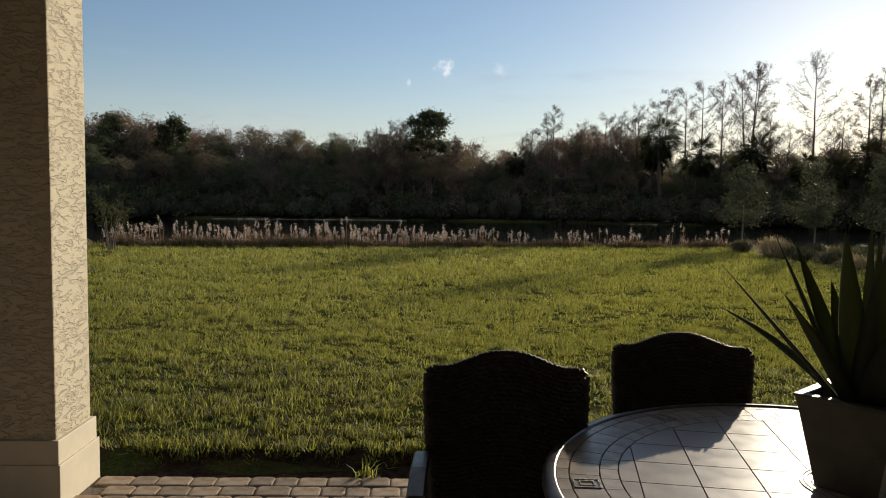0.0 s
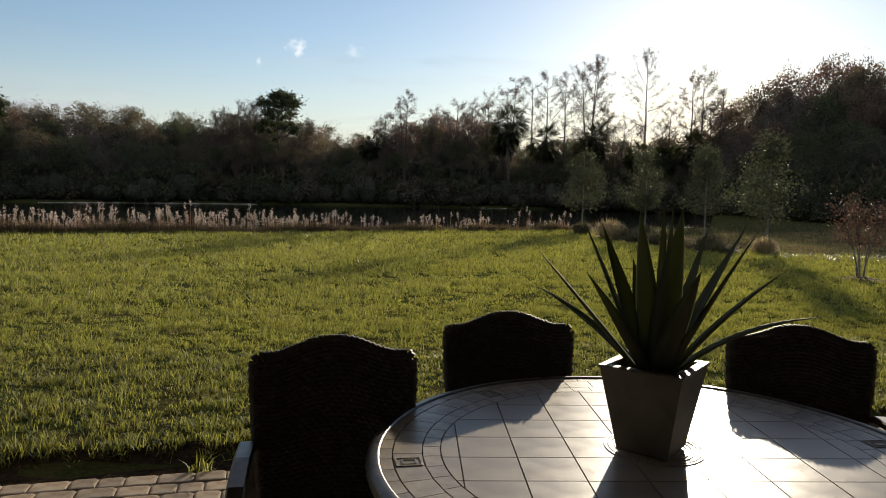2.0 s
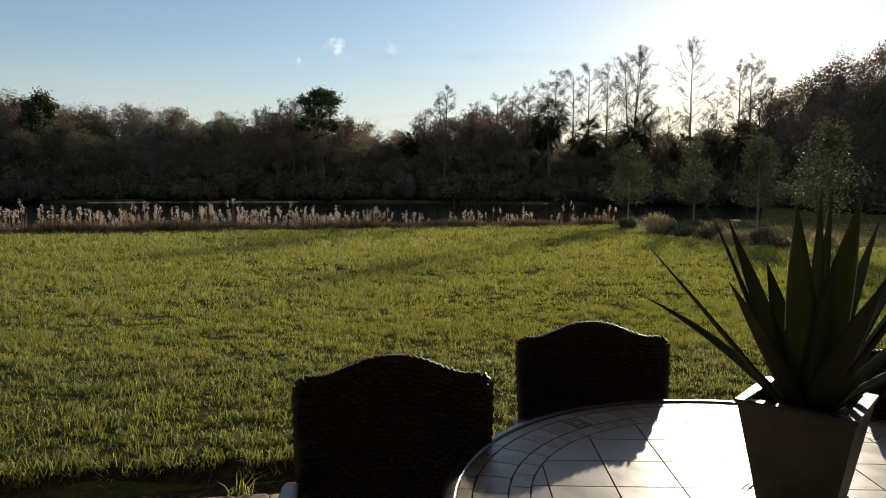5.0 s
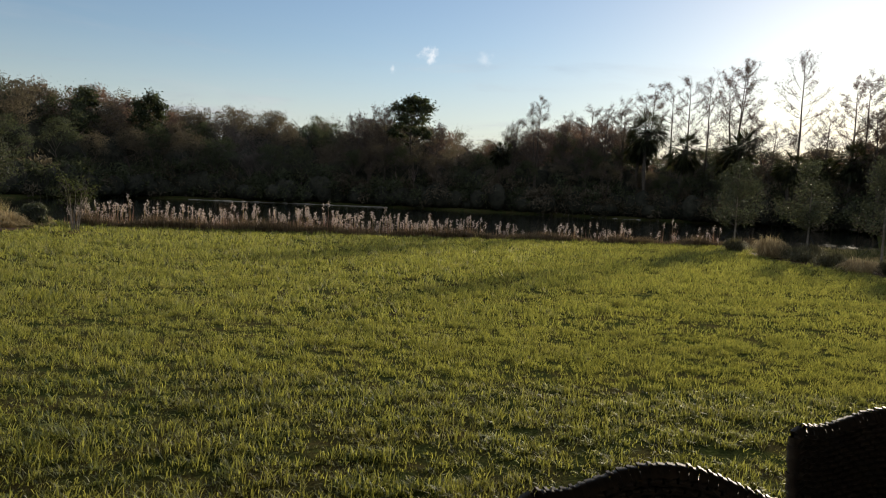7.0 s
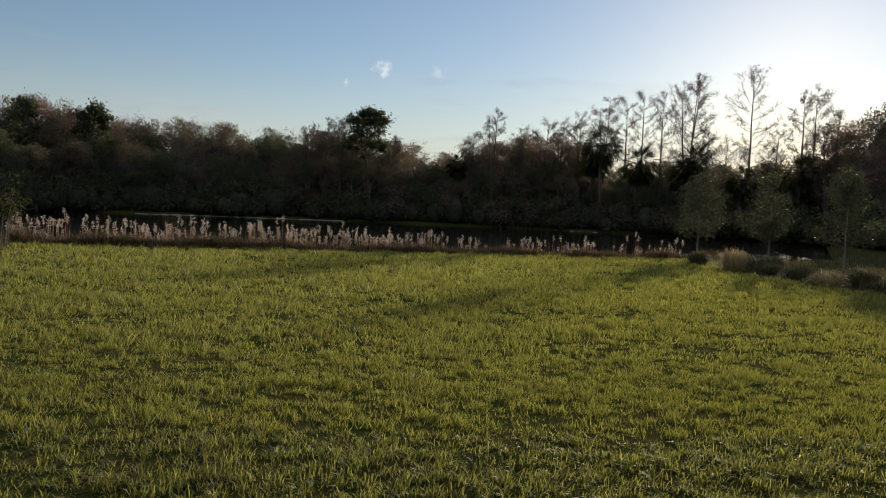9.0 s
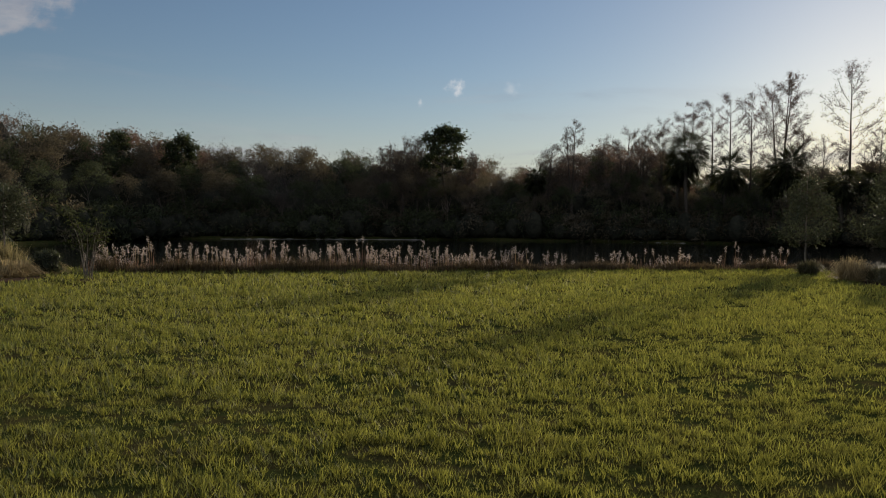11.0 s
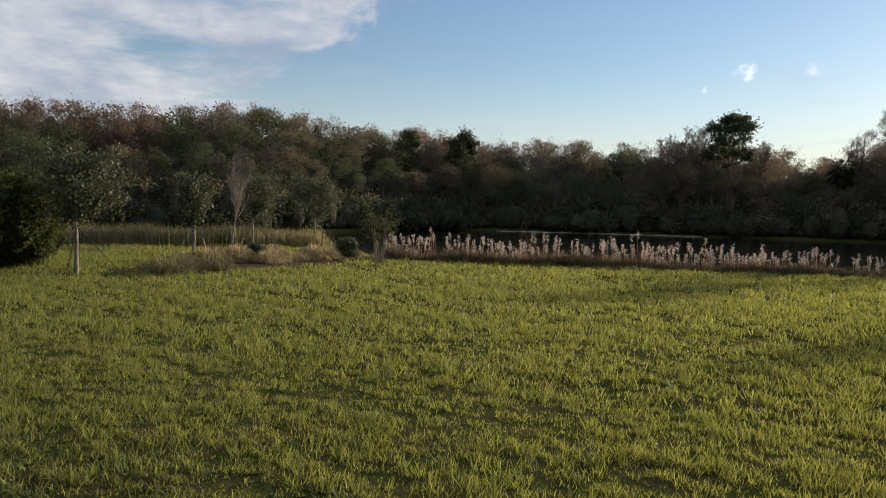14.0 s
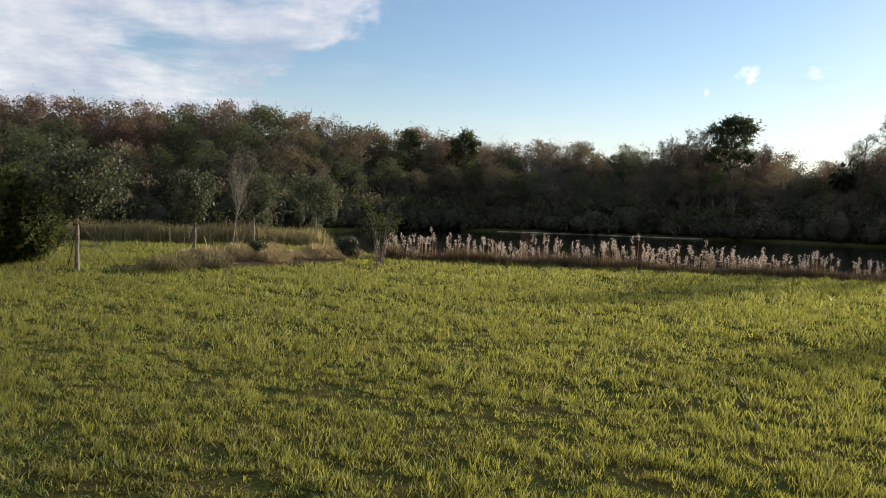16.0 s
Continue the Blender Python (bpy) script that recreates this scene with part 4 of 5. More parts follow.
plant_tree("russet_bush", -5.95, 25.75, 1.35, "wispy leafless russet bush among the reeds", "shrub", TREES, trunk=0.12, spread=0.4, levels=3, kids=4, radius=0.012, up=0.9, leaf=LEAF_RED, count=250, size=0.03, scatter=0.06, bark=SEDGE, z=-0.55)


def tussock(x, y, r, h, rng, mat, label, count=700, width=0.015):
    """An ornamental grass clump: arching blades from one crown."""
    ob = thing("grass_clump", pose(x, y, float(land(x, y))), label, "ornamental grass", "grass clumps")
    a, s = rng.uniform(0, 2 * math.pi, count), np.sqrt(rng.uniform(0, 1, count)) * r * 0.5
    p0 = np.stack([np.cos(a) * s, np.sin(a) * s, np.zeros(count) - 0.02], 1)
    b = a + rng.normal(size=count) * 0.7
    out = np.stack([np.cos(b), np.sin(b), np.zeros(count)], 1)
    reach, hh = r * rng.uniform(0.1, 1.1, (count, 1)), h * rng.uniform(0.3, 0.9, (count, 1))
    mid = p0 + out * reach * 0.45 + np.array([[0, 0, 1.0]]) * hh * (1 - 0.3 * reach / r)
    tip = p0 + out * reach + np.array([[0, 0, 1.0]]) * hh * np.clip(1.15 - reach / r + rng.normal(size=(count, 1)) * 0.12, 0.08, 1.1)
    w = np.stack([-np.sin(a + rng.normal(size=count) * 0.6), np.cos(a), np.zeros(count)], 1) * width / 2
    v = np.stack([p0 - w, p0 + w, mid - w, mid + w, tip], 1).reshape(-1, 3)
    b = np.arange(count)[:, None] * 5
    part("tuft", soup("tuft", v, np.concatenate([b + [[0, 1, 3]], b + [[0, 3, 2]], b + [[2, 3, 4]]])), mat, ob)


CL = np.random.default_rng(31)
CLUMPS = [(-10.77, 14.94, 0.58, 0.5, 0), (-10.62, 16.15, 0.5, 0.42, 0), (-11.5, 16.4, 0.4, 0.38, 0), (-12.0, 17.0, 0.4, 0.4, 1), (12.6, 27.4, 0.5, 0.65, 0), (12.55, 24.7, 0.62, 0.85, 1), (13.1, 24.2, 0.6, 0.6, 0), (13.05, 23.2, 0.6, 0.6, 0), (12.7, 21.4, 0.55, 0.6, 0), (12.55, 19.9, 0.5, 0.6, 1), (13.2, 19.4, 0.55, 0.6, 0), (12.9, 18.3, 0.5, 0.42, 0), (14.35, 18.3, 0.36, 0.55, 1), (14.4, 25.4, 0.6, 0.6, 0)]
for k in range(11):
    f = k / 10
    CLUMPS.append((-11.6 + 1.5 * f + CL.normal() * 0.28, 17.4 + 4.2 * f + CL.normal() * 0.2, CL.uniform(0.42, 0.58), CL.uniform(0.42, 0.62), 1 if CL.uniform() < 0.75 else 0))
for x, y, r, h, dry in CLUMPS:
    tussock(x, y, r * CL.uniform(0.85, 1.1), h * CL.uniform(0.85, 1.15), CL, DRY if dry else (BANK_GRASS if x < 0 else OLIVE_GRASS), "arching tan dry ornamental grass clump" if dry else "rounded olive ornamental grass clump", 900, 0.011)


def bed(name, cx, cy, rx, ry, turn, mat, label, rng):
    """A low mounded planting bed with a ragged outline."""
    bm = bmesh.new()
    hub = bm.verts.new((cx, cy, float(land(cx, cy)) + 0.05))
    ring = []
    for k in range(72):
        a = 2 * math.pi * k / 72
        q = 1 + 0.1 * math.sin(3 * a + 1) + 0.06 * math.sin(7 * a) + rng.normal() * 0.015
        x, y = rx * q * math.cos(a), ry * q * math.sin(a)
        c, s = math.cos(radians(turn)), math.sin(radians(turn))
        X, Y = cx + x * c - y * s, cy + x * s + y * c
        ring.append(bm.verts.new((X, Y, float(land(X, Y)) + 0.006)))
    for k in range(72):
        bm.faces.new((ring[k], ring[(k + 1) % 72], hub))
    tagged(part(name, bm, mat), label, "planting bed", kind="structure")


bed("planting_bed", -10.95, 17.7, 3.3, 0.75, 72, MULCH, "mulched bed under ornamental grasses", CL)
bed("planting_bed", 13.2, 22.4, 4.8, 1.1, 93, MULCH, "mulched bed under ornamental grasses", CL)
bed("mulch_bed", 10.35, 7.0, 1.3, 1.0, 0, MULCH, "dark mulch bed beside the patio column", CL)
bed("brown_field", 30, 24.5, 17, 7.5, 22, DIRT, "rough brown field beyond the lawn", CL)


def mulch_chips():
    rng = np.random.default_rng(17)
    n = 1500
    a, s = rng.uniform(0, 2 * math.pi, n), np.sqrt(rng.uniform(0, 1, n))
    x, y = 10.35 + 1.2 * s * np.cos(a), 7.0 + 0.95 * s * np.sin(a)
    p = np.stack([x, y, land(x, y) + 0.04 + rng.uniform(0, 0.03, n)], 1)
    ob = part("bark_chips", soup("bark_chips", *leaves(p, 0.06, rng, 1.3)), MULCH)
    tagged(ob, "loose dark bark chips over the mulch bed", "mulch", kind="stuff")
    n = 900
    s = rng.uniform(0, 1, n)
    x = 14.2 + s * 9.0 + rng.normal(size=n) * 0.3
    y = 17.3 - (s * 9) * 0.25 + rng.normal(size=n) * 0.55
    bag = Bag()
    ico = bmesh.new()
    bmesh.ops.create_icosphere(ico, subdivisions=1, radius=1)
    v0, t0 = np.array([p.co for p in ico.verts]), np.array([[q.index for q in f.verts] for f in ico.faces])
    ico.free()
    for i in range(n):
        bag.put(v0 * rng.uniform(0.02, 0.075, 3) * np.array([1, 1, 0.6]) + np.array([x[i], y[i], float(land(x[i], y[i])) + 0.02]), t0)
    tagged(part("rubble", bag.mesh("rubble"), RUBBLE), "scattered stones along the edge of the brown field", "rubble", kind="stuff")


mulch_chips()


# ---- reeds along the pond ----
def reeds():
    rng = np.random.default_rng(41)
    stems, fluff, low, tall = [], [], [], []
    n = 960
    x = rng.uniform(-10.2, 13.6, n)
    for xi in x:
        dens = 0.5 + 0.6 * noise.noise(Vector((xi * 0.55, 3.1, 0))) + (0.05 if -10.0 < xi < 3.0 else -0.55)
        if rng.uniform() > dens + 0.25:
            continue
        yi = rim_y(xi) + rng.uniform(0.1, 1.5)
        h = rng.uniform(0.4, 1.12) * (0.85 + 0.5 * noise.noise(Vector((xi * 0.9, 0, 7))))
        z = float(land(xi, yi))
        z0, top = z - 0.05, max(z, float(yard(xi, yi)) - 0.25) + h
        lean = rng.normal(size=2) * 0.06
        stems.append((xi, yi, z0, xi + lean[0], yi + lean[1], top, 0.006, 0.004))
        k = 12
        lx, ly = xi + rng.normal(size=k) * 0.07, yi + rng.normal(size=k) * 0.07
        low.append(np.stack([lx, ly, np.full(k, z0)], 1))
        tall.append(np.full(k, (top - z0) * 0.72))
        m = int(rng.integers(22, 36))
        f = rng.uniform(0, 1, m)
        fluff.append(np.stack([xi + lean[0] + rng.normal(size=m) * 0.018, yi + lean[1] + rng.normal(size=m) * 0.018, top - 0.22 * f + 0.04], 1))
    bag = Bag()
    bag.put(*tubes(stems, 3))
    tagged(part("reed_stems", bag.mesh("reed_stems"), DRY), "dry tan reed stems along the pond edge", "reeds", kind="stuff")
    tagged(part("reed_plumes", soup("reed_plumes", *leaves(np.concatenate(fluff), 0.034, rng, 1.7, droop=-0.5)), PLUME), "pale pinkish fluffy seed plumes on the reeds", "reeds", kind="stuff")
    tagged(part("reed_leaves", soup("reed_leaves", *spikes(np.concatenate(low), np.concatenate(tall), 0.02, rng, 0.25)), REED_LEAF), "russet dry reed leaves along the pond edge", "reeds", kind="stuff")
    # brown sedge under them and along both banks
    m = 30000
    x = rng.uniform(-9.5, 15.5, m)
    y = rim_y(x) + rng.uniform(-0.15, 1.3, m)
    p = np.stack([x, y, land(x, y) - 0.02], 1)
    tall = 0.38 + 0.3 * np.array([noise.noise(Vector((a * 0.8, b * 0.8, 0))) for a, b in zip(x, y)])
    tagged(part("bank_sedge", soup("bank_sedge", *blades(p, np.maximum(tall, 0.1), 0.018, rng, 0.6)), SEDGE), "low brown sedge along the pond bank", "sedge", kind="stuff")
    m = 26000
    x, y = rng.uniform(14, 44, m), rng.uniform(14.5, 38, m)
    keep = y > 17.6 - 0.25 * (x - 14.0)
    x, y = x[keep], y[keep]
    p = np.stack([x, y, land(x, y)], 1)
    tagged(part("field_grass", soup("field_grass", *spikes(p, 0.14, 0.03, rng, 0.8)), OLIVE_GRASS), "sparse dull grass over the brown field", "grass", kind="stuff")
    m = 12000
    s = rng.uniform(0, 1, m)
    clump = np.array([noise.noise(Vector((q * 14.0, 1.7, 0.0))) for q in s])
    x, y = -20.5 + s * 7.0 + rng.normal(size=m) * 0.35, 20.2 + s * 7.4 + rng.normal(size=m) * 0.4
    p = np.stack([x, y, land(x, y) - 0.02], 1)
    tagged(part("tall_bank_grass", soup("tall_bank_grass", *blades(p, 0.68 + 0.3 * clump, 0.018, rng, 0.4)), BANK_GRASS), "tall olive grass on the pond bank", "grass", kind="stuff")


reeds()


# ---- the far woods ----
def skyline(az):
    """Elevation of the woods' top, in degrees, by azimuth."""
    a = [-80, -56, -52, -48, -45, -41, -36.5, -31, -27, -22.5, -19, -16, -14, -9.5, -6, -3.8, 1, 3.5, 5.8, 8, 10, 12, 16, 17.5, 18.6, 20, 23, 25, 29, 33, 35, 37, 40, 42.5, 45, 48, 60, 80]
    e = [6.3, 6.35, 6.5, 6.6, 6.8, 6.8, 7.1, 7.0, 6.2, 5.9, 5.6, 5.2, 5.4, 5.4, 4.9, 5.3, 5.3, 4.7, 3.7, 4.4, 5.0, 5.5, 5.6, 5.0, 3.4, 3.4, 4.0, 4.1, 3.7, 4.6, 6.6, 8.0, 9.0, 9.1, 8.6, 8.7, 9.1, 9.1]
    return np.interp(az, a, e)


def shore_at(az):
    return np.interp(az, [-80, -50, -34, -18, 20, 33, 38, 45, 80], [52, 54, 58, 77.5, 77.5, 74, 58, 52, 50])


def crown_kind(rng, bare):
    """A forest tree 10 m high: trunk and limbs, and a crown heaped from many rounded clumps, or of bare twigs."""
    seg, tips = branching(rng, 9.6, 0.34, 0.5, 3, 5 if bare else 4, 0.14, 0.5)
    tips = tips[tips[:, 2] > 3.0]
    wood = tubes(seg[seg[:, 6] > (0.014 if bare else 0.02)], 3)
    if bare:
        v = [twigs(around(tips, 2600, 0.12, rng), 0.36, 0.05, rng, 0.4)[0], leaves(around(tips, 900, 0.2, rng), 0.16, rng, 1.2)[0].reshape(-1, 4, 3)[:, :3].reshape(-1, 3)]
    else:
        v = []
        for k in range(33):
            u = rng.normal(size=3)
            u /= np.linalg.norm(u)
            u[2] = abs(u[2]) if rng.uniform() < 0.7 else u[2]
            mid = np.array([0, 0, 6.5]) + u * np.array([2.0, 2.0, 3.0]) * rng.uniform(0.6, 1.0)
            r = rng.uniform(0.45, 0.85)
            q = rng.normal(size=(84, 3))
            q /= np.linalg.norm(q, axis=1, keepdims=True)
            p = mid + q * r * np.array([1.15, 1.15, 0.75]) * rng.uniform(0.55, 1.08, (84, 1))
            v.append(leaves(p, 0.215, rng, 1.1)[0].reshape(-1, 4, 3)[:, :3].reshape(-1, 3))
        v.append(twigs(around(tips, 350, 0.1, rng), 0.4, 0.035, rng, 0.4)[0])
    v = np.concatenate(v)
    v[:, 2] *= 10.0 / np.quantile(v[:, 2], 0.998 if bare else 0.99)
    return wood, (v, np.arange(len(v)).reshape(-1, 3))


def woods():
    rng = np.random.default_rng(51)
    full = [crown_kind(rng, False) for _ in range(7)]
    bare = [crown_kind(rng, True) for _ in range(4)]
    wood, pale, core = Bag(), Bag(), Bag()
    tone = {"olive": Bag(), "green": Bag(), "russet": Bag(), "grey": Bag()}
    bm = bmesh.new()
    bmesh.ops.create_icosphere(bm, subdivisions=2, radius=1)
    cv, ct = np.array([v.co for v in bm.verts]), np.array([[q.index for q in f.verts] for f in bm.faces])
    bm.free()
    # rows from the water inwards: share of the skyline's height, share of evergreen, russet and bare crowns
    for row, (low, high, green, russet, leafless) in enumerate(((0.45, 0.7, 0.6, 0.05, 0.08), (0.72, 0.92, 0.35, 0.2, 0.14), (0.9, 1.02, 0.15, 0.3, 0.18), (0.96, 1.04, 0.06, 0.36, 0.2), (0.97, 1.05, 0.04, 0.36, 0.24))):
        az = -70.0
        while az < 62:
            a = az + rng.uniform(-0.5, 0.5)
            r = shore_at(a) + 2.0 + row * 4.6 + rng.uniform(-1.5, 1.5)
            h = r * math.tan(radians(skyline(a) * rng.uniform(low, high))) + 1.75
            az += math.degrees((1.45 + 0.19 * h) / r) * rng.uniform(0.7, 1.25)
            q = rng.uniform()
            kind = "green" if q < green else "russet" if q < green + russet else "grey" if q < green + russet + leafless else "olive"
            if kind == "russet" and -16 < a < 30 and rng.uniform() < 0.6:
                kind = "olive"
            (tv, tt), (lv, lt) = (bare if kind == "grey" else full)[int(rng.integers(0, 4 if kind == "grey" else 7))]
            x, y, turn = r * math.sin(radians(a)), r * math.cos(radians(a)), rng.uniform(0, 6.28)
            c, s = math.cos(turn), math.sin(turn)
            rot = np.array([[c, s, 0], [-s, c, 0], [0, 0, 1]])
            k = h / 10.0
            wide = (0.25 + 0.75 * k) * rng.uniform(0.85, 1.2)
            scale = np.array([wide, wide, k])
            base = np.array([x, y, -0.5])
            (pale if kind == "grey" else wood).put((tv * scale) @ rot + base, tt)
            tone[kind].put((lv * scale) @ rot + base, lt)
            # opaque dark lump in the crown: blocks sky gaps, stands for inner shade
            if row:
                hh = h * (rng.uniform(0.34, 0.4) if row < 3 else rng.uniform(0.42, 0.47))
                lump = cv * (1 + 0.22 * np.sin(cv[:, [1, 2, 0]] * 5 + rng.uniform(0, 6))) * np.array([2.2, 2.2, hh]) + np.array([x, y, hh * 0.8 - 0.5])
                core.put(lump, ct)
    # brush along the water's edge
    for a in np.arange(-70, 62, 0.3):
        a = a + rng.uniform(-0.15, 0.15)
        r = shore_at(a) + rng.uniform(-0.5, 2.4)
        h = rng.uniform(1.4, 4.2)
        foot = np.array([r * math.sin(radians(a)), r * math.cos(radians(a)), -0.55])
        heap = []
        for _ in range(6):
            u = rng.normal(size=(46, 3))
            u /= np.linalg.norm(u, axis=1, keepdims=True)
            mid = foot + np.array([*rng.normal(size=2) * 0.8, h * rng.uniform(0.1, 0.95)])
            heap.append(mid + u * np.array([0.75, 0.75, 0.6]) * rng.uniform(0.4, 1.15, (46, 1)))
        tone["green" if rng.uniform() < 0.6 else "olive"].put(*twigs(np.concatenate(heap), 0.42, 0.16, rng, 0.5))
        # the same dark shade filler inside each bush
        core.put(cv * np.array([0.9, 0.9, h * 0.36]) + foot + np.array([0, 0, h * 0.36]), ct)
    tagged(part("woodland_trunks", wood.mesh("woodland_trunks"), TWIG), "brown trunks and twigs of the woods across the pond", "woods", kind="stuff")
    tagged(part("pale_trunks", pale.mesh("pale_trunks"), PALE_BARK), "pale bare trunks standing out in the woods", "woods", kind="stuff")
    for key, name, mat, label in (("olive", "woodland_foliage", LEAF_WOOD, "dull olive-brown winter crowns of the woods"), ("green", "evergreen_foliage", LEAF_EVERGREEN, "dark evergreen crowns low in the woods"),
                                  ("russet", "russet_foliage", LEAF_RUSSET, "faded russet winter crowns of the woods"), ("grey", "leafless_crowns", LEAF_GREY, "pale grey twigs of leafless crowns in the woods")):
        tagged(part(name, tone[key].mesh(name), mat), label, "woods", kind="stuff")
    tagged(part("woodland_undergrowth", core.mesh("woodland_undergrowth"), SHADE_CORE, smooth=True), "dark filler lumps standing in for deep shade inside the woods", "woods", kind="stuff")


woods()
FAR = np.random.default_rng(61)


def at(az, r):
    return r * math.sin(radians(az)), r * math.cos(radians(az))


def pine(az, r, top, label, wide=1.0, layers=9):
    """A tall pine: bare bole, crooked rising limbs, and separate flat pads of needles."""
    x, y = at(az, r)
    h = top + 0.5
    ob = thing("pine_tree", pose(x, y, -0.5), label, "tree", "pines")
    n = 12
    axis = [np.array([0.25 * math.sin(k * 0.6), 0.15 * math.sin(k * 0.9), (h - 0.4) * k / n]) for k in range(n + 1)]
    part("trunk", soup("trunk", *stem_tube(axis, [0.2 * (1 - 0.8 * k / n) for k in range(n + 1)])), BARK, ob)
    limbs, pads = [], []
    for k in range(layers * 3):
        f = 1.0 - 0.43 * ((k + FAR.uniform(0, 1)) / (layers * 3)) ** 0.85
        p = axis[min(n, int(f * n))].copy()
        a, reach = k * 2.4 + FAR.normal() * 0.4, np.interp(f, [0.55, 0.68, 0.8, 0.9, 1.0], [2.2, 2.5, 2.1, 2.0, 1.1]) * FAR.uniform(0.6, 1.1) * wide
        m = p + np.array([math.cos(a) * reach * 0.5, math.sin(a) * reach * 0.5, reach * 0.15])
        q = p + np.array([math.cos(a) * reach, math.sin(a) * reach, reach * 0.5])
        limbs += [(*p, *m, 0.06, 0.04), (*m, *q, 0.04, 0.015)]
        pads.append((q, FAR.uniform(0.4, 0.65) * (0.7 if f < 0.75 else 1.0)))
        if f > 0.8:
            pads.append(((m + q) / 2 + np.array([0, 0, 0.2]), 0.45))
    pads.append((axis[-1], 0.6))
    part("limbs", soup("limbs", *tubes(limbs, 4)), BARK, ob)
    pts = np.concatenate([q + FAR.normal(size=(150, 3)) * np.array([r, r, r * 0.72]) * 0.66 for q, r in pads])
    part("crown", soup("crown", *leaves(pts, 0.2, FAR, 1.3)), LEAF_PINE, ob)


pine(0.74, 79.5, 11.5, "tall dark pine rising above the bare woods", 0.95, 12)
pine(-18.7, 82, 10.1, "rounded dark pine crown above the woods", 0.62, 8)
pine(-22.9, 80, 9.9, "rounded dark pine crown above the woods", 0.55, 5)


def slender_tree(az, r, top, width, leafy, label, leaders=1, low=0.36):
    """A tall thin-crowned tree: straight leader, rising side branches and a haze of fine twigs."""
    x, y = at(az, r)
    h = top + 0.5
    ob = thing("slender_tree", pose(x, y, -0.5), label, "tree", "tall thin trees")
    stem, limbs, tips = [], [], []
    n = 14
    for q in range(leaders):
        a0 = 2.1 * q + FAR.uniform(0, 1)
        tall = h * (1.0 if q == 0 else FAR.uniform(0.86, 0.96))
        out = 0.0 if leaders == 1 else width * 0.24
        wob = FAR.normal(size=(n + 1, 2)).cumsum(axis=0) * 0.025
        axis = [np.array([wob[k, 0] + math.cos(a0) * out * max(0, k / n - 0.25), wob[k, 1] + math.sin(a0) * out * max(0, k / n - 0.25), tall * k / n]) for k in range(n + 1)]
        stem += [(*a, *b, 0.17 * (1 - 0.93 * k / n), 0.17 * (1 - 0.93 * (k + 1) / n)) for k, (a, b) in enumerate(zip(axis, axis[1:]))]
        for k in range(30):
            f = low + (0.985 - low) * (k + FAR.uniform(0, 1)) / 30
            i = min(n - 1, int(f * n))
            p = axis[i] + (axis[i + 1] - axis[i]) * (f * n - i)
            shape = np.interp((f - low) / (1 - low), [0, 0.15, 0.5, 0.8, 1.0], [0.6, 0.9, 1.0, 0.85, 0.35])
            reach = width * (0.62 if leaders == 1 else 0.44) * shape * FAR.uniform(0.55, 1.15)
            a = FAR.uniform(0, 6.28)
            rise = FAR.uniform(0.35, 0.95)
            rad = 0.035 * (1 - f) + 0.016
            for s in range(4):
                e = p + np.array([math.cos(a), math.sin(a), rise * (0.7 + 0.25 * s)]) * reach / 4 + FAR.normal(size=3) * 0.04
                limbs.append((*p, *e, rad * (1 - s / 5), rad * (1 - (s + 1) / 5)))
                for _ in range(3 if s else 1):
                    d = FAR.normal(size=3) * 0.6 + np.array([math.cos(a), math.sin(a), 0.9])
                    g = e + d / np.linalg.norm(d) * reach * FAR.uniform(0.14, 0.36)
                    limbs.append((*e, *g, 0.013, 0.007))
                    tips += [g, (e + g) / 2]
                p = e
    part("trunk", soup("trunk", *tubes(stem, 6)), BARK, ob, smooth=True)
    part("branchwork", soup("branchwork", *tubes(limbs, 3)), BARK, ob)
    tips = np.array(tips)
    part("twig_spray", soup("twig_spray", *twigs(around(tips, 2000 * leaders, 0.12, FAR), 0.36, 0.026, FAR, 0.5)), TWIG, ob)
    if leafy:
        part("crown", soup("crown", *leaves(around(tips, leafy, 0.12, FAR), 0.12, FAR, 1.2)), LEAF_RUSSET, ob)


TALL = "tall nearly leafless tree with fine twigs against the sky"
for az, back, top, width, leafy, leaders in ((24.9, 3, 15.2, 5.2, 2600, 3), (29.1, 3, 15.6, 4.0, 900, 1), (32.4, 3, 13.2, 2.8, 1600, 1), (33.2, 4, 13.8, 2.6, 600, 1), (34.2, 4, 11.8, 3.2, 700, 2), (18.8, 4, 13.2, 3.6, 1200, 2), (20.5, 5, 12.8, 2.4, 400, 1), (21.7, 4, 13.7, 2.7, 500, 1), (23.0, 4, 13.4, 2.8, 500, 1),
                                             (10.4, 3, 11.6, 2.3, 500, 2), (8.6, 4, 9.2, 3.0, 200, 2), (17.1, 4, 11.3, 2.8, 700, 2), (15.6, 4, 10.7, 2.6, 500, 2), (14.2, 4, 10.6, 2.8, 600, 2), (12.6, 4, 9.8, 2.6, 500, 2), (-2.6, 3, 9.6, 2.6, 200, 3), (-1.4, 3, 10.3, 2.8, 200, 3), (-3.8, 4, 9.0, 2.4, 200, 2), (2.5, 3, 8.3, 2.4, 400, 2),
                                             (27.2, 3, 8.6, 4.2, 300, 2), (30.7, 4, 10.0, 2.6, 400, 2), (26.2, 4, 10.2, 2.2, 300, 1)):
    r = float(shore_at(az)) + back
    slender_tree(az, r, 1.4 + (top - 1.4) * r / 78.0, width * r / 78.0, leafy, TALL, leaders)


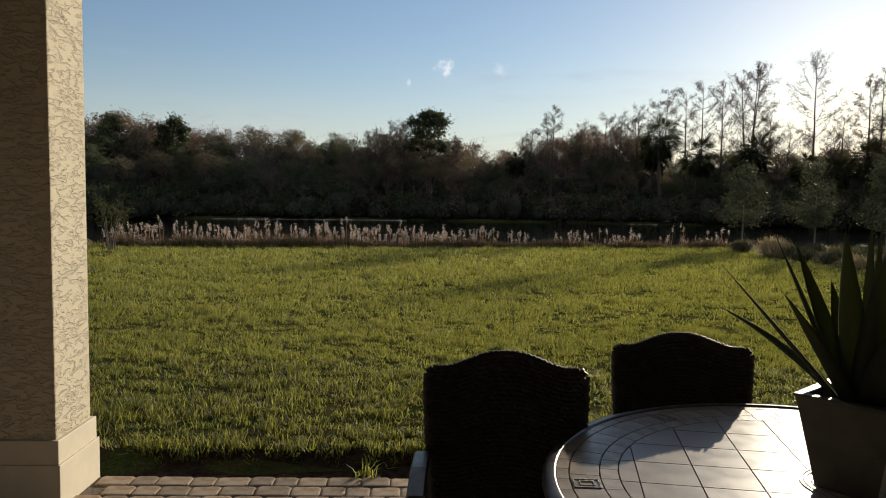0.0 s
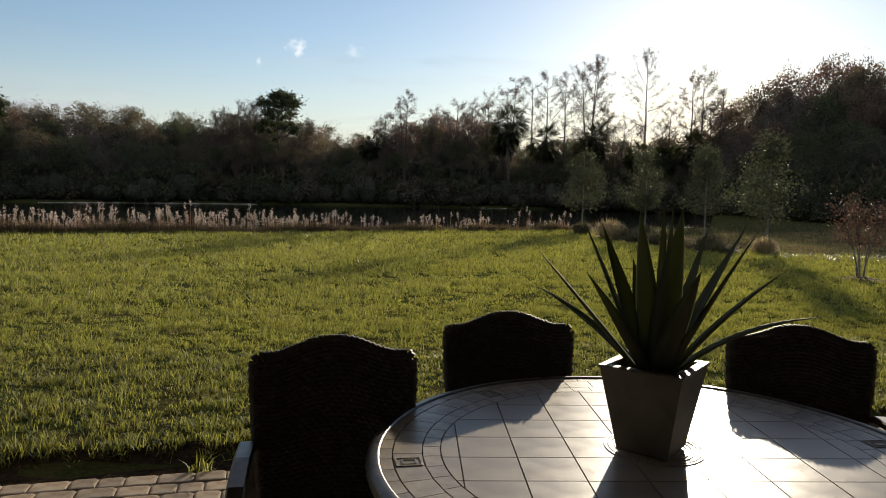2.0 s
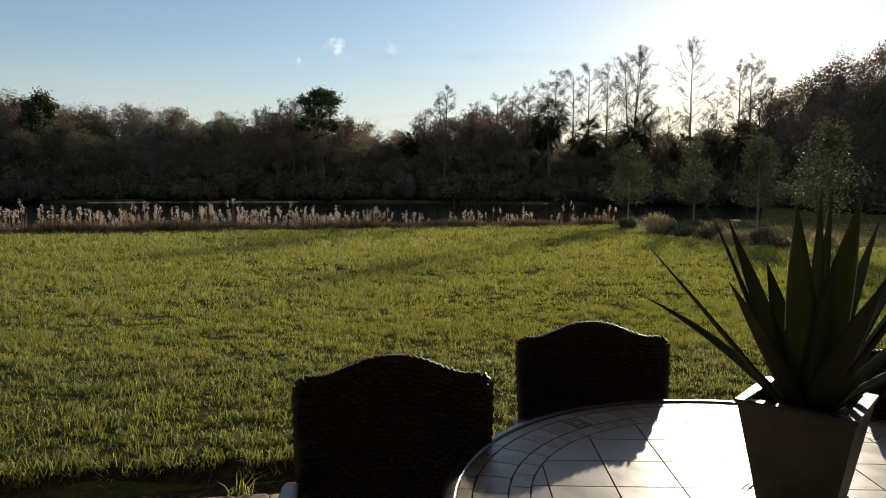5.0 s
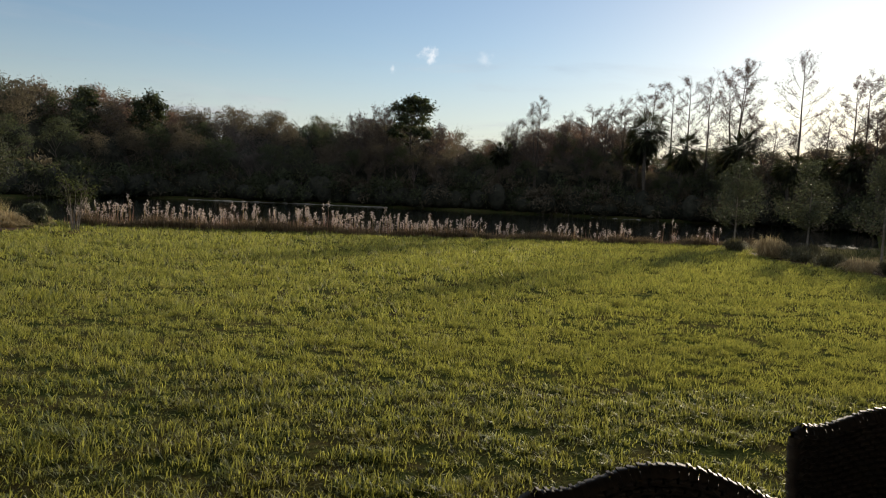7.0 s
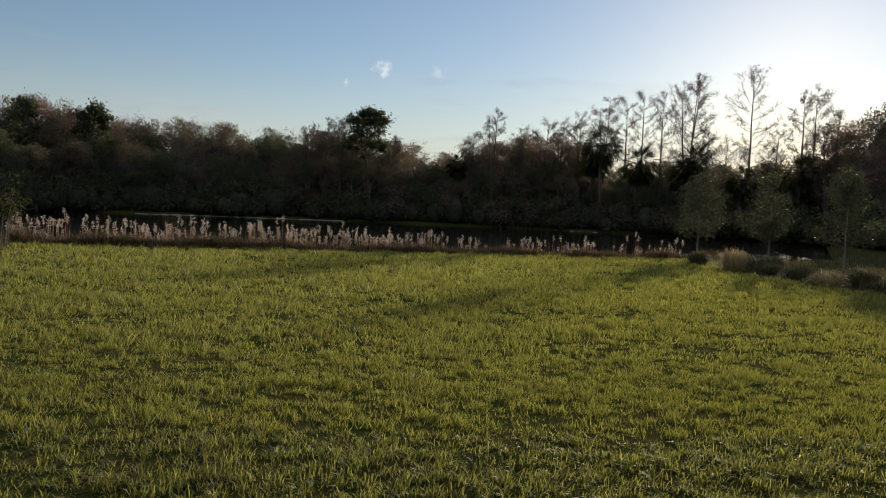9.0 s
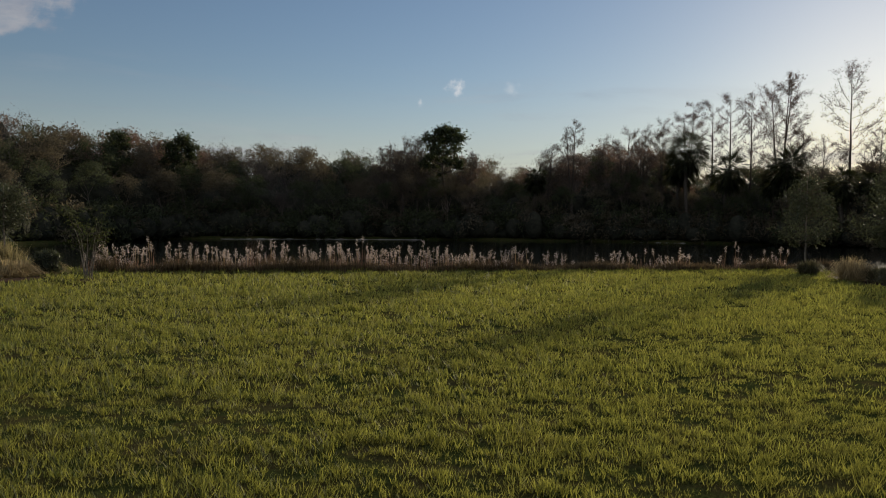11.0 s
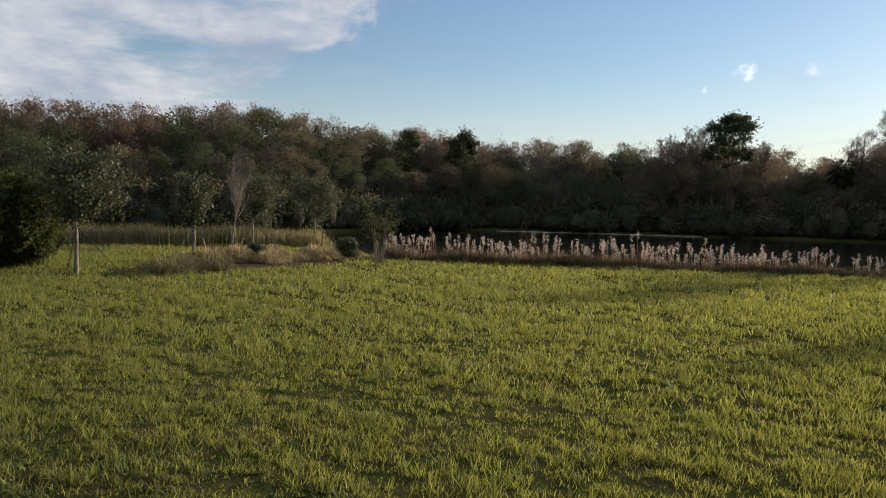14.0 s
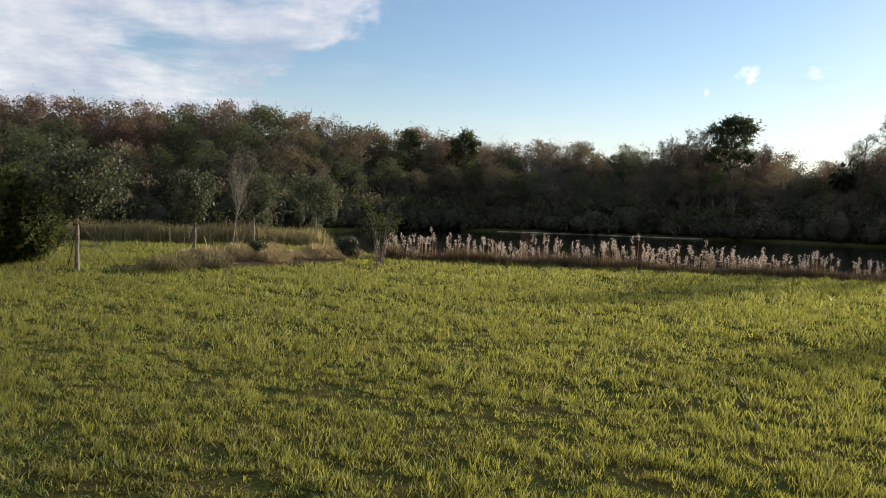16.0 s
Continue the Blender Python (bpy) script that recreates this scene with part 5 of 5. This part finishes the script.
def palm(az, r, middle, size, label):
    """A cabbage palm: stout bole, a dense ball of fan fronds and a skirt of dead ones hanging below it."""
    x, y = at(az, r)
    ob = thing("cabbage_palm", pose(x, y, -0.5), label, "palm tree", "palms")
    axis = [np.array([0.1 * math.sin(k), 0.1 * math.cos(k), (middle + 0.5) * k / 8]) for k in range(9)]
    part("trunk", soup("trunk", *stem_tube(axis, [0.19] * 9, 7)), BARK, ob)
    top = axis[-1]
    for name, count, hang in (("fronds", 95, False), ("dead_skirt", 40, True)):
        bag = Bag()
        for k in range(count):
            u = FAR.normal(size=3)
            u /= np.linalg.norm(u)
            if hang:
                u = np.array([u[0] * 0.55, u[1] * 0.55, -0.75])
            hub = top + u * size * FAR.uniform(0.35, 0.6)
            bag.put(*tubes([(*top, *hub, 0.018, 0.012)], 3))
            fan = u + np.array([0, 0, -0.35])
            fan /= np.linalg.norm(fan)
            side = np.cross(fan, [0.1, 0.2, 1.0]) + FAR.normal(size=3) * 0.3
            side /= np.linalg.norm(side)
            for s in np.linspace(-1.3, 1.3, 10):
                d = fan * math.cos(s) + side * math.sin(s) + np.array([0, 0, -0.12])
                tip = hub + d * size * 0.42 * FAR.uniform(0.8, 1.1)
                w = np.cross(d, [0.2, 0.1, 1.0])
                w = w / np.linalg.norm(w) * 0.05
                m = (hub + tip) / 2
                bag.put([hub, m + w, tip, m - w], [[0, 1, 2], [0, 2, 3]])
        part(name, bag.mesh(name), LEAF_PALM, ob, "dead brown fronds hanging under the head" if hang else "")


PALM = "cabbage palm with a dense dark head of fan fronds"
for az, back, middle, size in ((18.7, 1, 8.2, 2.0), (18.2, 2.5, 6.8, 1.8), (21.4, 1, 6.4, 1.8), (25.3, 1, 6.6, 1.75), (24.6, 2, 5.4, 1.5), (28.7, 1, 5.0, 1.5), (32.5, 1, 5.8, 1.6), (7.7, 1.5, 5.6, 1.2), (30.6, 2, 4.6, 1.4)):
    r = float(shore_at(az)) + back
    palm(az, r, 1.4 + (middle - 1.4) * r / 78.0, size * 1.45, PALM)


# ---- the neighbour's house ----
def neighbour():
    ob = thing("neighbour_house", pose(-32.86, 21.75, 0.02, 0, 0, 12), "neighbouring house with a dark roof and a white-framed pool cage", "house")
    part("wall", boxed(-21, -6.1, 0.6, 5.4, -0.3, 4.6), HOUSE, ob)
    bm = bmesh.new()
    pts = [(-21.6, 0.1, 4.6), (-5.5, 0.1, 4.6), (-5.5, 6.0, 4.6), (-21.6, 6.0, 4.6), (-17.5, 3.0, 8.3), (-9.5, 3.0, 8.3)]
    v = [bm.verts.new(p) for p in pts]
    for f in ((0, 1, 5, 4), (1, 2, 5), (2, 3, 4, 5), (3, 0, 4), (3, 2, 1, 0)):
        bm.faces.new([v[k] for k in f])
    part("roof", bm, ROOF, ob)
    cage = part("cage_frame", boxed(-4.0, 3.0, -0.03, 0.03, 3.92, 3.98), ALU, ob, "white aluminium pool cage frame")
    for x in (-4, -2, 0.0, 1.5, 3.0):
        part("post", boxed(x - 0.03, x + 0.03, -0.028, 0.028, -0.2, 3.92), ALU, cage)
    for z in (2.6, 1.2):
        part("rail", boxed(-3.97, 2.97, -0.022, 0.022, z - 0.03, z + 0.03), ALU, cage)
    part("brace", soup("brace", *tubes([(1.55, 0.06, 2.65, 2.95, 0.06, 3.85, 0.02, 0.02)], 4)), ALU, cage)
    for x0, x1 in ((-4, -2), (-2, 0), (0, 1.5), (1.5, 3.0)):
        for z0, z1 in ((-0.2, 1.2), (1.2, 2.6), (2.6, 3.95)):
            part("screen_panel", boxed(x0 + 0.03, x1 - 0.03, -0.002, 0.002, z0 + 0.03, z1 - 0.03), SCREEN, cage, "grey insect screen")


neighbour()


# ---- the lawn's grass ----
def lawn():
    rng = np.random.default_rng(71)
    bag = Bag()
    # each zone: its depth, breadth, tufts to a square metre, blades in a tuft, length, width, tuft radius
    zones = ((4.07, 6.5, -8, 8, 380, 10, 0.048, 0.0068, 0.025), (6.5, 9.0, -9, 8, 380, 11, 0.05, 0.0078, 0.025), (5.5, 9.0, -16, -9, 130, 10, 0.062, 0.012, 0.035), (4.07, 9.0, 8, 14, 130, 10, 0.062, 0.012, 0.035), (9.0, 13, -17, 15, 180, 9, 0.062, 0.012, 0.03), (13, 18, -20, 20, 95, 9, 0.078, 0.018, 0.05), (18, 33, -22, 20, 42, 9, 0.088, 0.028, 0.075))
    for y0, y1, x0, x1, dens, many, length, width, spread in zones:
        n = int((y1 - y0) * (x1 - x0) * dens)
        x, y = rng.uniform(x0, x1, n), rng.uniform(y0, y1, n)
        edge = np.where(x < -9, 22.4 + (x + 9) * -0.75, rim_y(x))
        clear = ((x + 10.95 - (y - 17.7) * 0.31) / 0.75) ** 2 + ((y - 17.7) / 3.2) ** 2 > 1
        clear &= ((x - 10.35) / 1.15) ** 2 + ((y - 7.0) / 0.85) ** 2 > 1
        clear &= ((x - 13.2) / 1.05) ** 2 + ((y - 22.4) / 4.6) ** 2 > 1
        clear &= ~((x > 14.2) & (y > 17.8 - 0.25 * (x - 14.0)))
        seen = (x > -3.0 - 1.75 * np.maximum(y - 3.6, 0)) & (x < 2.5 + 1.15 * y)
        x, y, edge, clear = x[seen], y[seen], edge[seen], clear[seen]
        n = len(x)
        lumps = np.array([0.55 * noise.noise(Vector((a * 0.55, b * 1.3, 0.3))) + 0.8 * noise.noise(Vector((a * 2.2, b * 4.2, 5.1))) + 0.9 * noise.noise(Vector((a * 6.5, b * 10.0, 2.2))) for a, b in zip(x, y)])
        keep = (y < edge + 0.1) & clear & (y > 4.07 + 0.03 * np.sin(x * 9) + 0.02 * np.sin(x * 31)) & (rng.uniform(0, 1, n) < 0.9 + 0.75 * lumps)
        x, y, lumps = x[keep], y[keep], lumps[keep]
        tall = np.clip(1.0 + 0.9 * lumps, 0.4, 1.9) * rng.uniform(0.7, 1.3, len(x)) + 0.5 * (y < 4.25)
        x, y, tall = np.repeat(x, many), np.repeat(y, many), np.repeat(tall, many)
        x += rng.normal(size=len(x)) * spread
        y += rng.normal(size=len(x)) * spread * 0.8
        p = np.stack([x, y, land(x, y) - 0.008], 1)
        bag.put(*(blades(p, length * tall, width, rng, 0.95, 0.6) if width < 0.007 else spikes(p, length * tall, width, rng)))
    tagged(part("grass", bag.mesh("grass"), GRASS), "thick green lawn grass lit from behind", "grass", kind="stuff")
    # a weed at the paver edge
    ob = thing("grass_tuft", pose(-0.26, 3.74, yard(-0.26, 3.74)), "tuft of bright grass growing out of the paver edge", "weed")
    pts = rng.normal(size=(26, 3)) * np.array([0.03, 0.02, 0])
    part("tuft", soup("tuft", *blades(pts, 0.1, 0.008, rng, 1.1)), GRASS, ob)


lawn()


# ---- the pavers ----
def paver_bm(w, d):
    """A tumbled paver with knocked-off corners and a worn top edge."""
    bm = bmesh.new()
    c = 0.014

    def ring(inset, z):
        x, y = w / 2 - inset, d / 2 - inset
        return [bm.verts.new((px, py, z)) for px, py in ((-x + c, -y), (x - c, -y), (x, -y + c), (x, y - c), (x - c, y), (-x + c, y), (-x, y - c), (-x, -y + c))]

    rings = [ring(0.0, -0.03), ring(0.0, -0.008), ring(0.003, -0.002), ring(0.011, 0.0)]
    for a, b in zip(rings, rings[1:]):
        for k in range(8):
            bm.faces.new((a[k], a[(k + 1) % 8], b[(k + 1) % 8], b[k]))
    bm.faces.new(rings[-1])
    return bm


def patio():
    rng = np.random.default_rng(81)
    slab = part("patio", boxed(-5.1, 8.2, -2.4, 3.7, -0.16, -0.008), SAND, m=TILT_PATIO)
    tagged(slab, "patio of tumbled tan and brown concrete pavers", "patio", kind="structure")
    meshes = []
    for w in (0.118, 0.145, 0.17):
        me = bpy.data.meshes.new("paver")
        bm = paver_bm(w, 0.118)
        bm.to_mesh(me)
        bm.free()
        me.materials.append(PAVER)
        meshes.append((w, me))
    bag, count = Bag(), 0
    for row in range(49):
        y = 3.7 - 0.06 - row * 0.124
        x = -5 + rng.uniform(0, 0.15)
        while x < 8.0:
            w, me = meshes[int(rng.integers(0, 3))]
            cx = x + w / 2
            x += w + 0.006
            if (-2.2 < cx < -1.62 and y > 3.1) or (4.9 < cx < 5.5 and y > 3.25):
                continue
            lift = rng.uniform(-0.003, 0.002)
            near = (-1.7 < cx < 0.6 and y > 3.25) or (3.0 < cx < 5.0 and y > 2.3)
            if near and count < 300:
                count += 1
                part("paver", me, None, slab, m=pose(cx, y, lift, rng.normal() * 0.5, rng.normal() * 0.5, rng.normal() * 0.6))
            else:
                if y < 1.6:
                    a, b = w / 2, 0.059
                    top = [(-a + 0.006, -b + 0.006, 0), (a - 0.006, -b + 0.006, 0), (a - 0.006, b - 0.006, 0), (-a + 0.006, b - 0.006, 0)]
                    foot = [(-a, -b, -0.02), (a, -b, -0.02), (a, b, -0.02), (-a, b, -0.02)]
                    sides = [t for k in range(4) for t in ([4 + k, 4 + (k + 1) % 4, (k + 1) % 4], [4 + k, (k + 1) % 4, k])]
                    bag.put(np.array(top + foot) + np.array([cx, y, lift]), [[0, 1, 2], [0, 2, 3]] + sides)
                    continue
                v = np.array([q.co for q in me.vertices]) + np.array([cx, y, lift])
                f = []
                for q in me.polygons:
                    k = list(q.vertices)
                    f += [[k[0], k[i], k[i + 1]] for i in range(1, len(k) - 1)]
                bag.put(v, f)
    rest = part("pavers", bag.mesh("pavers"), PAVER_STUFF, slab)
    rest["kind"] = "stuff"


patio()
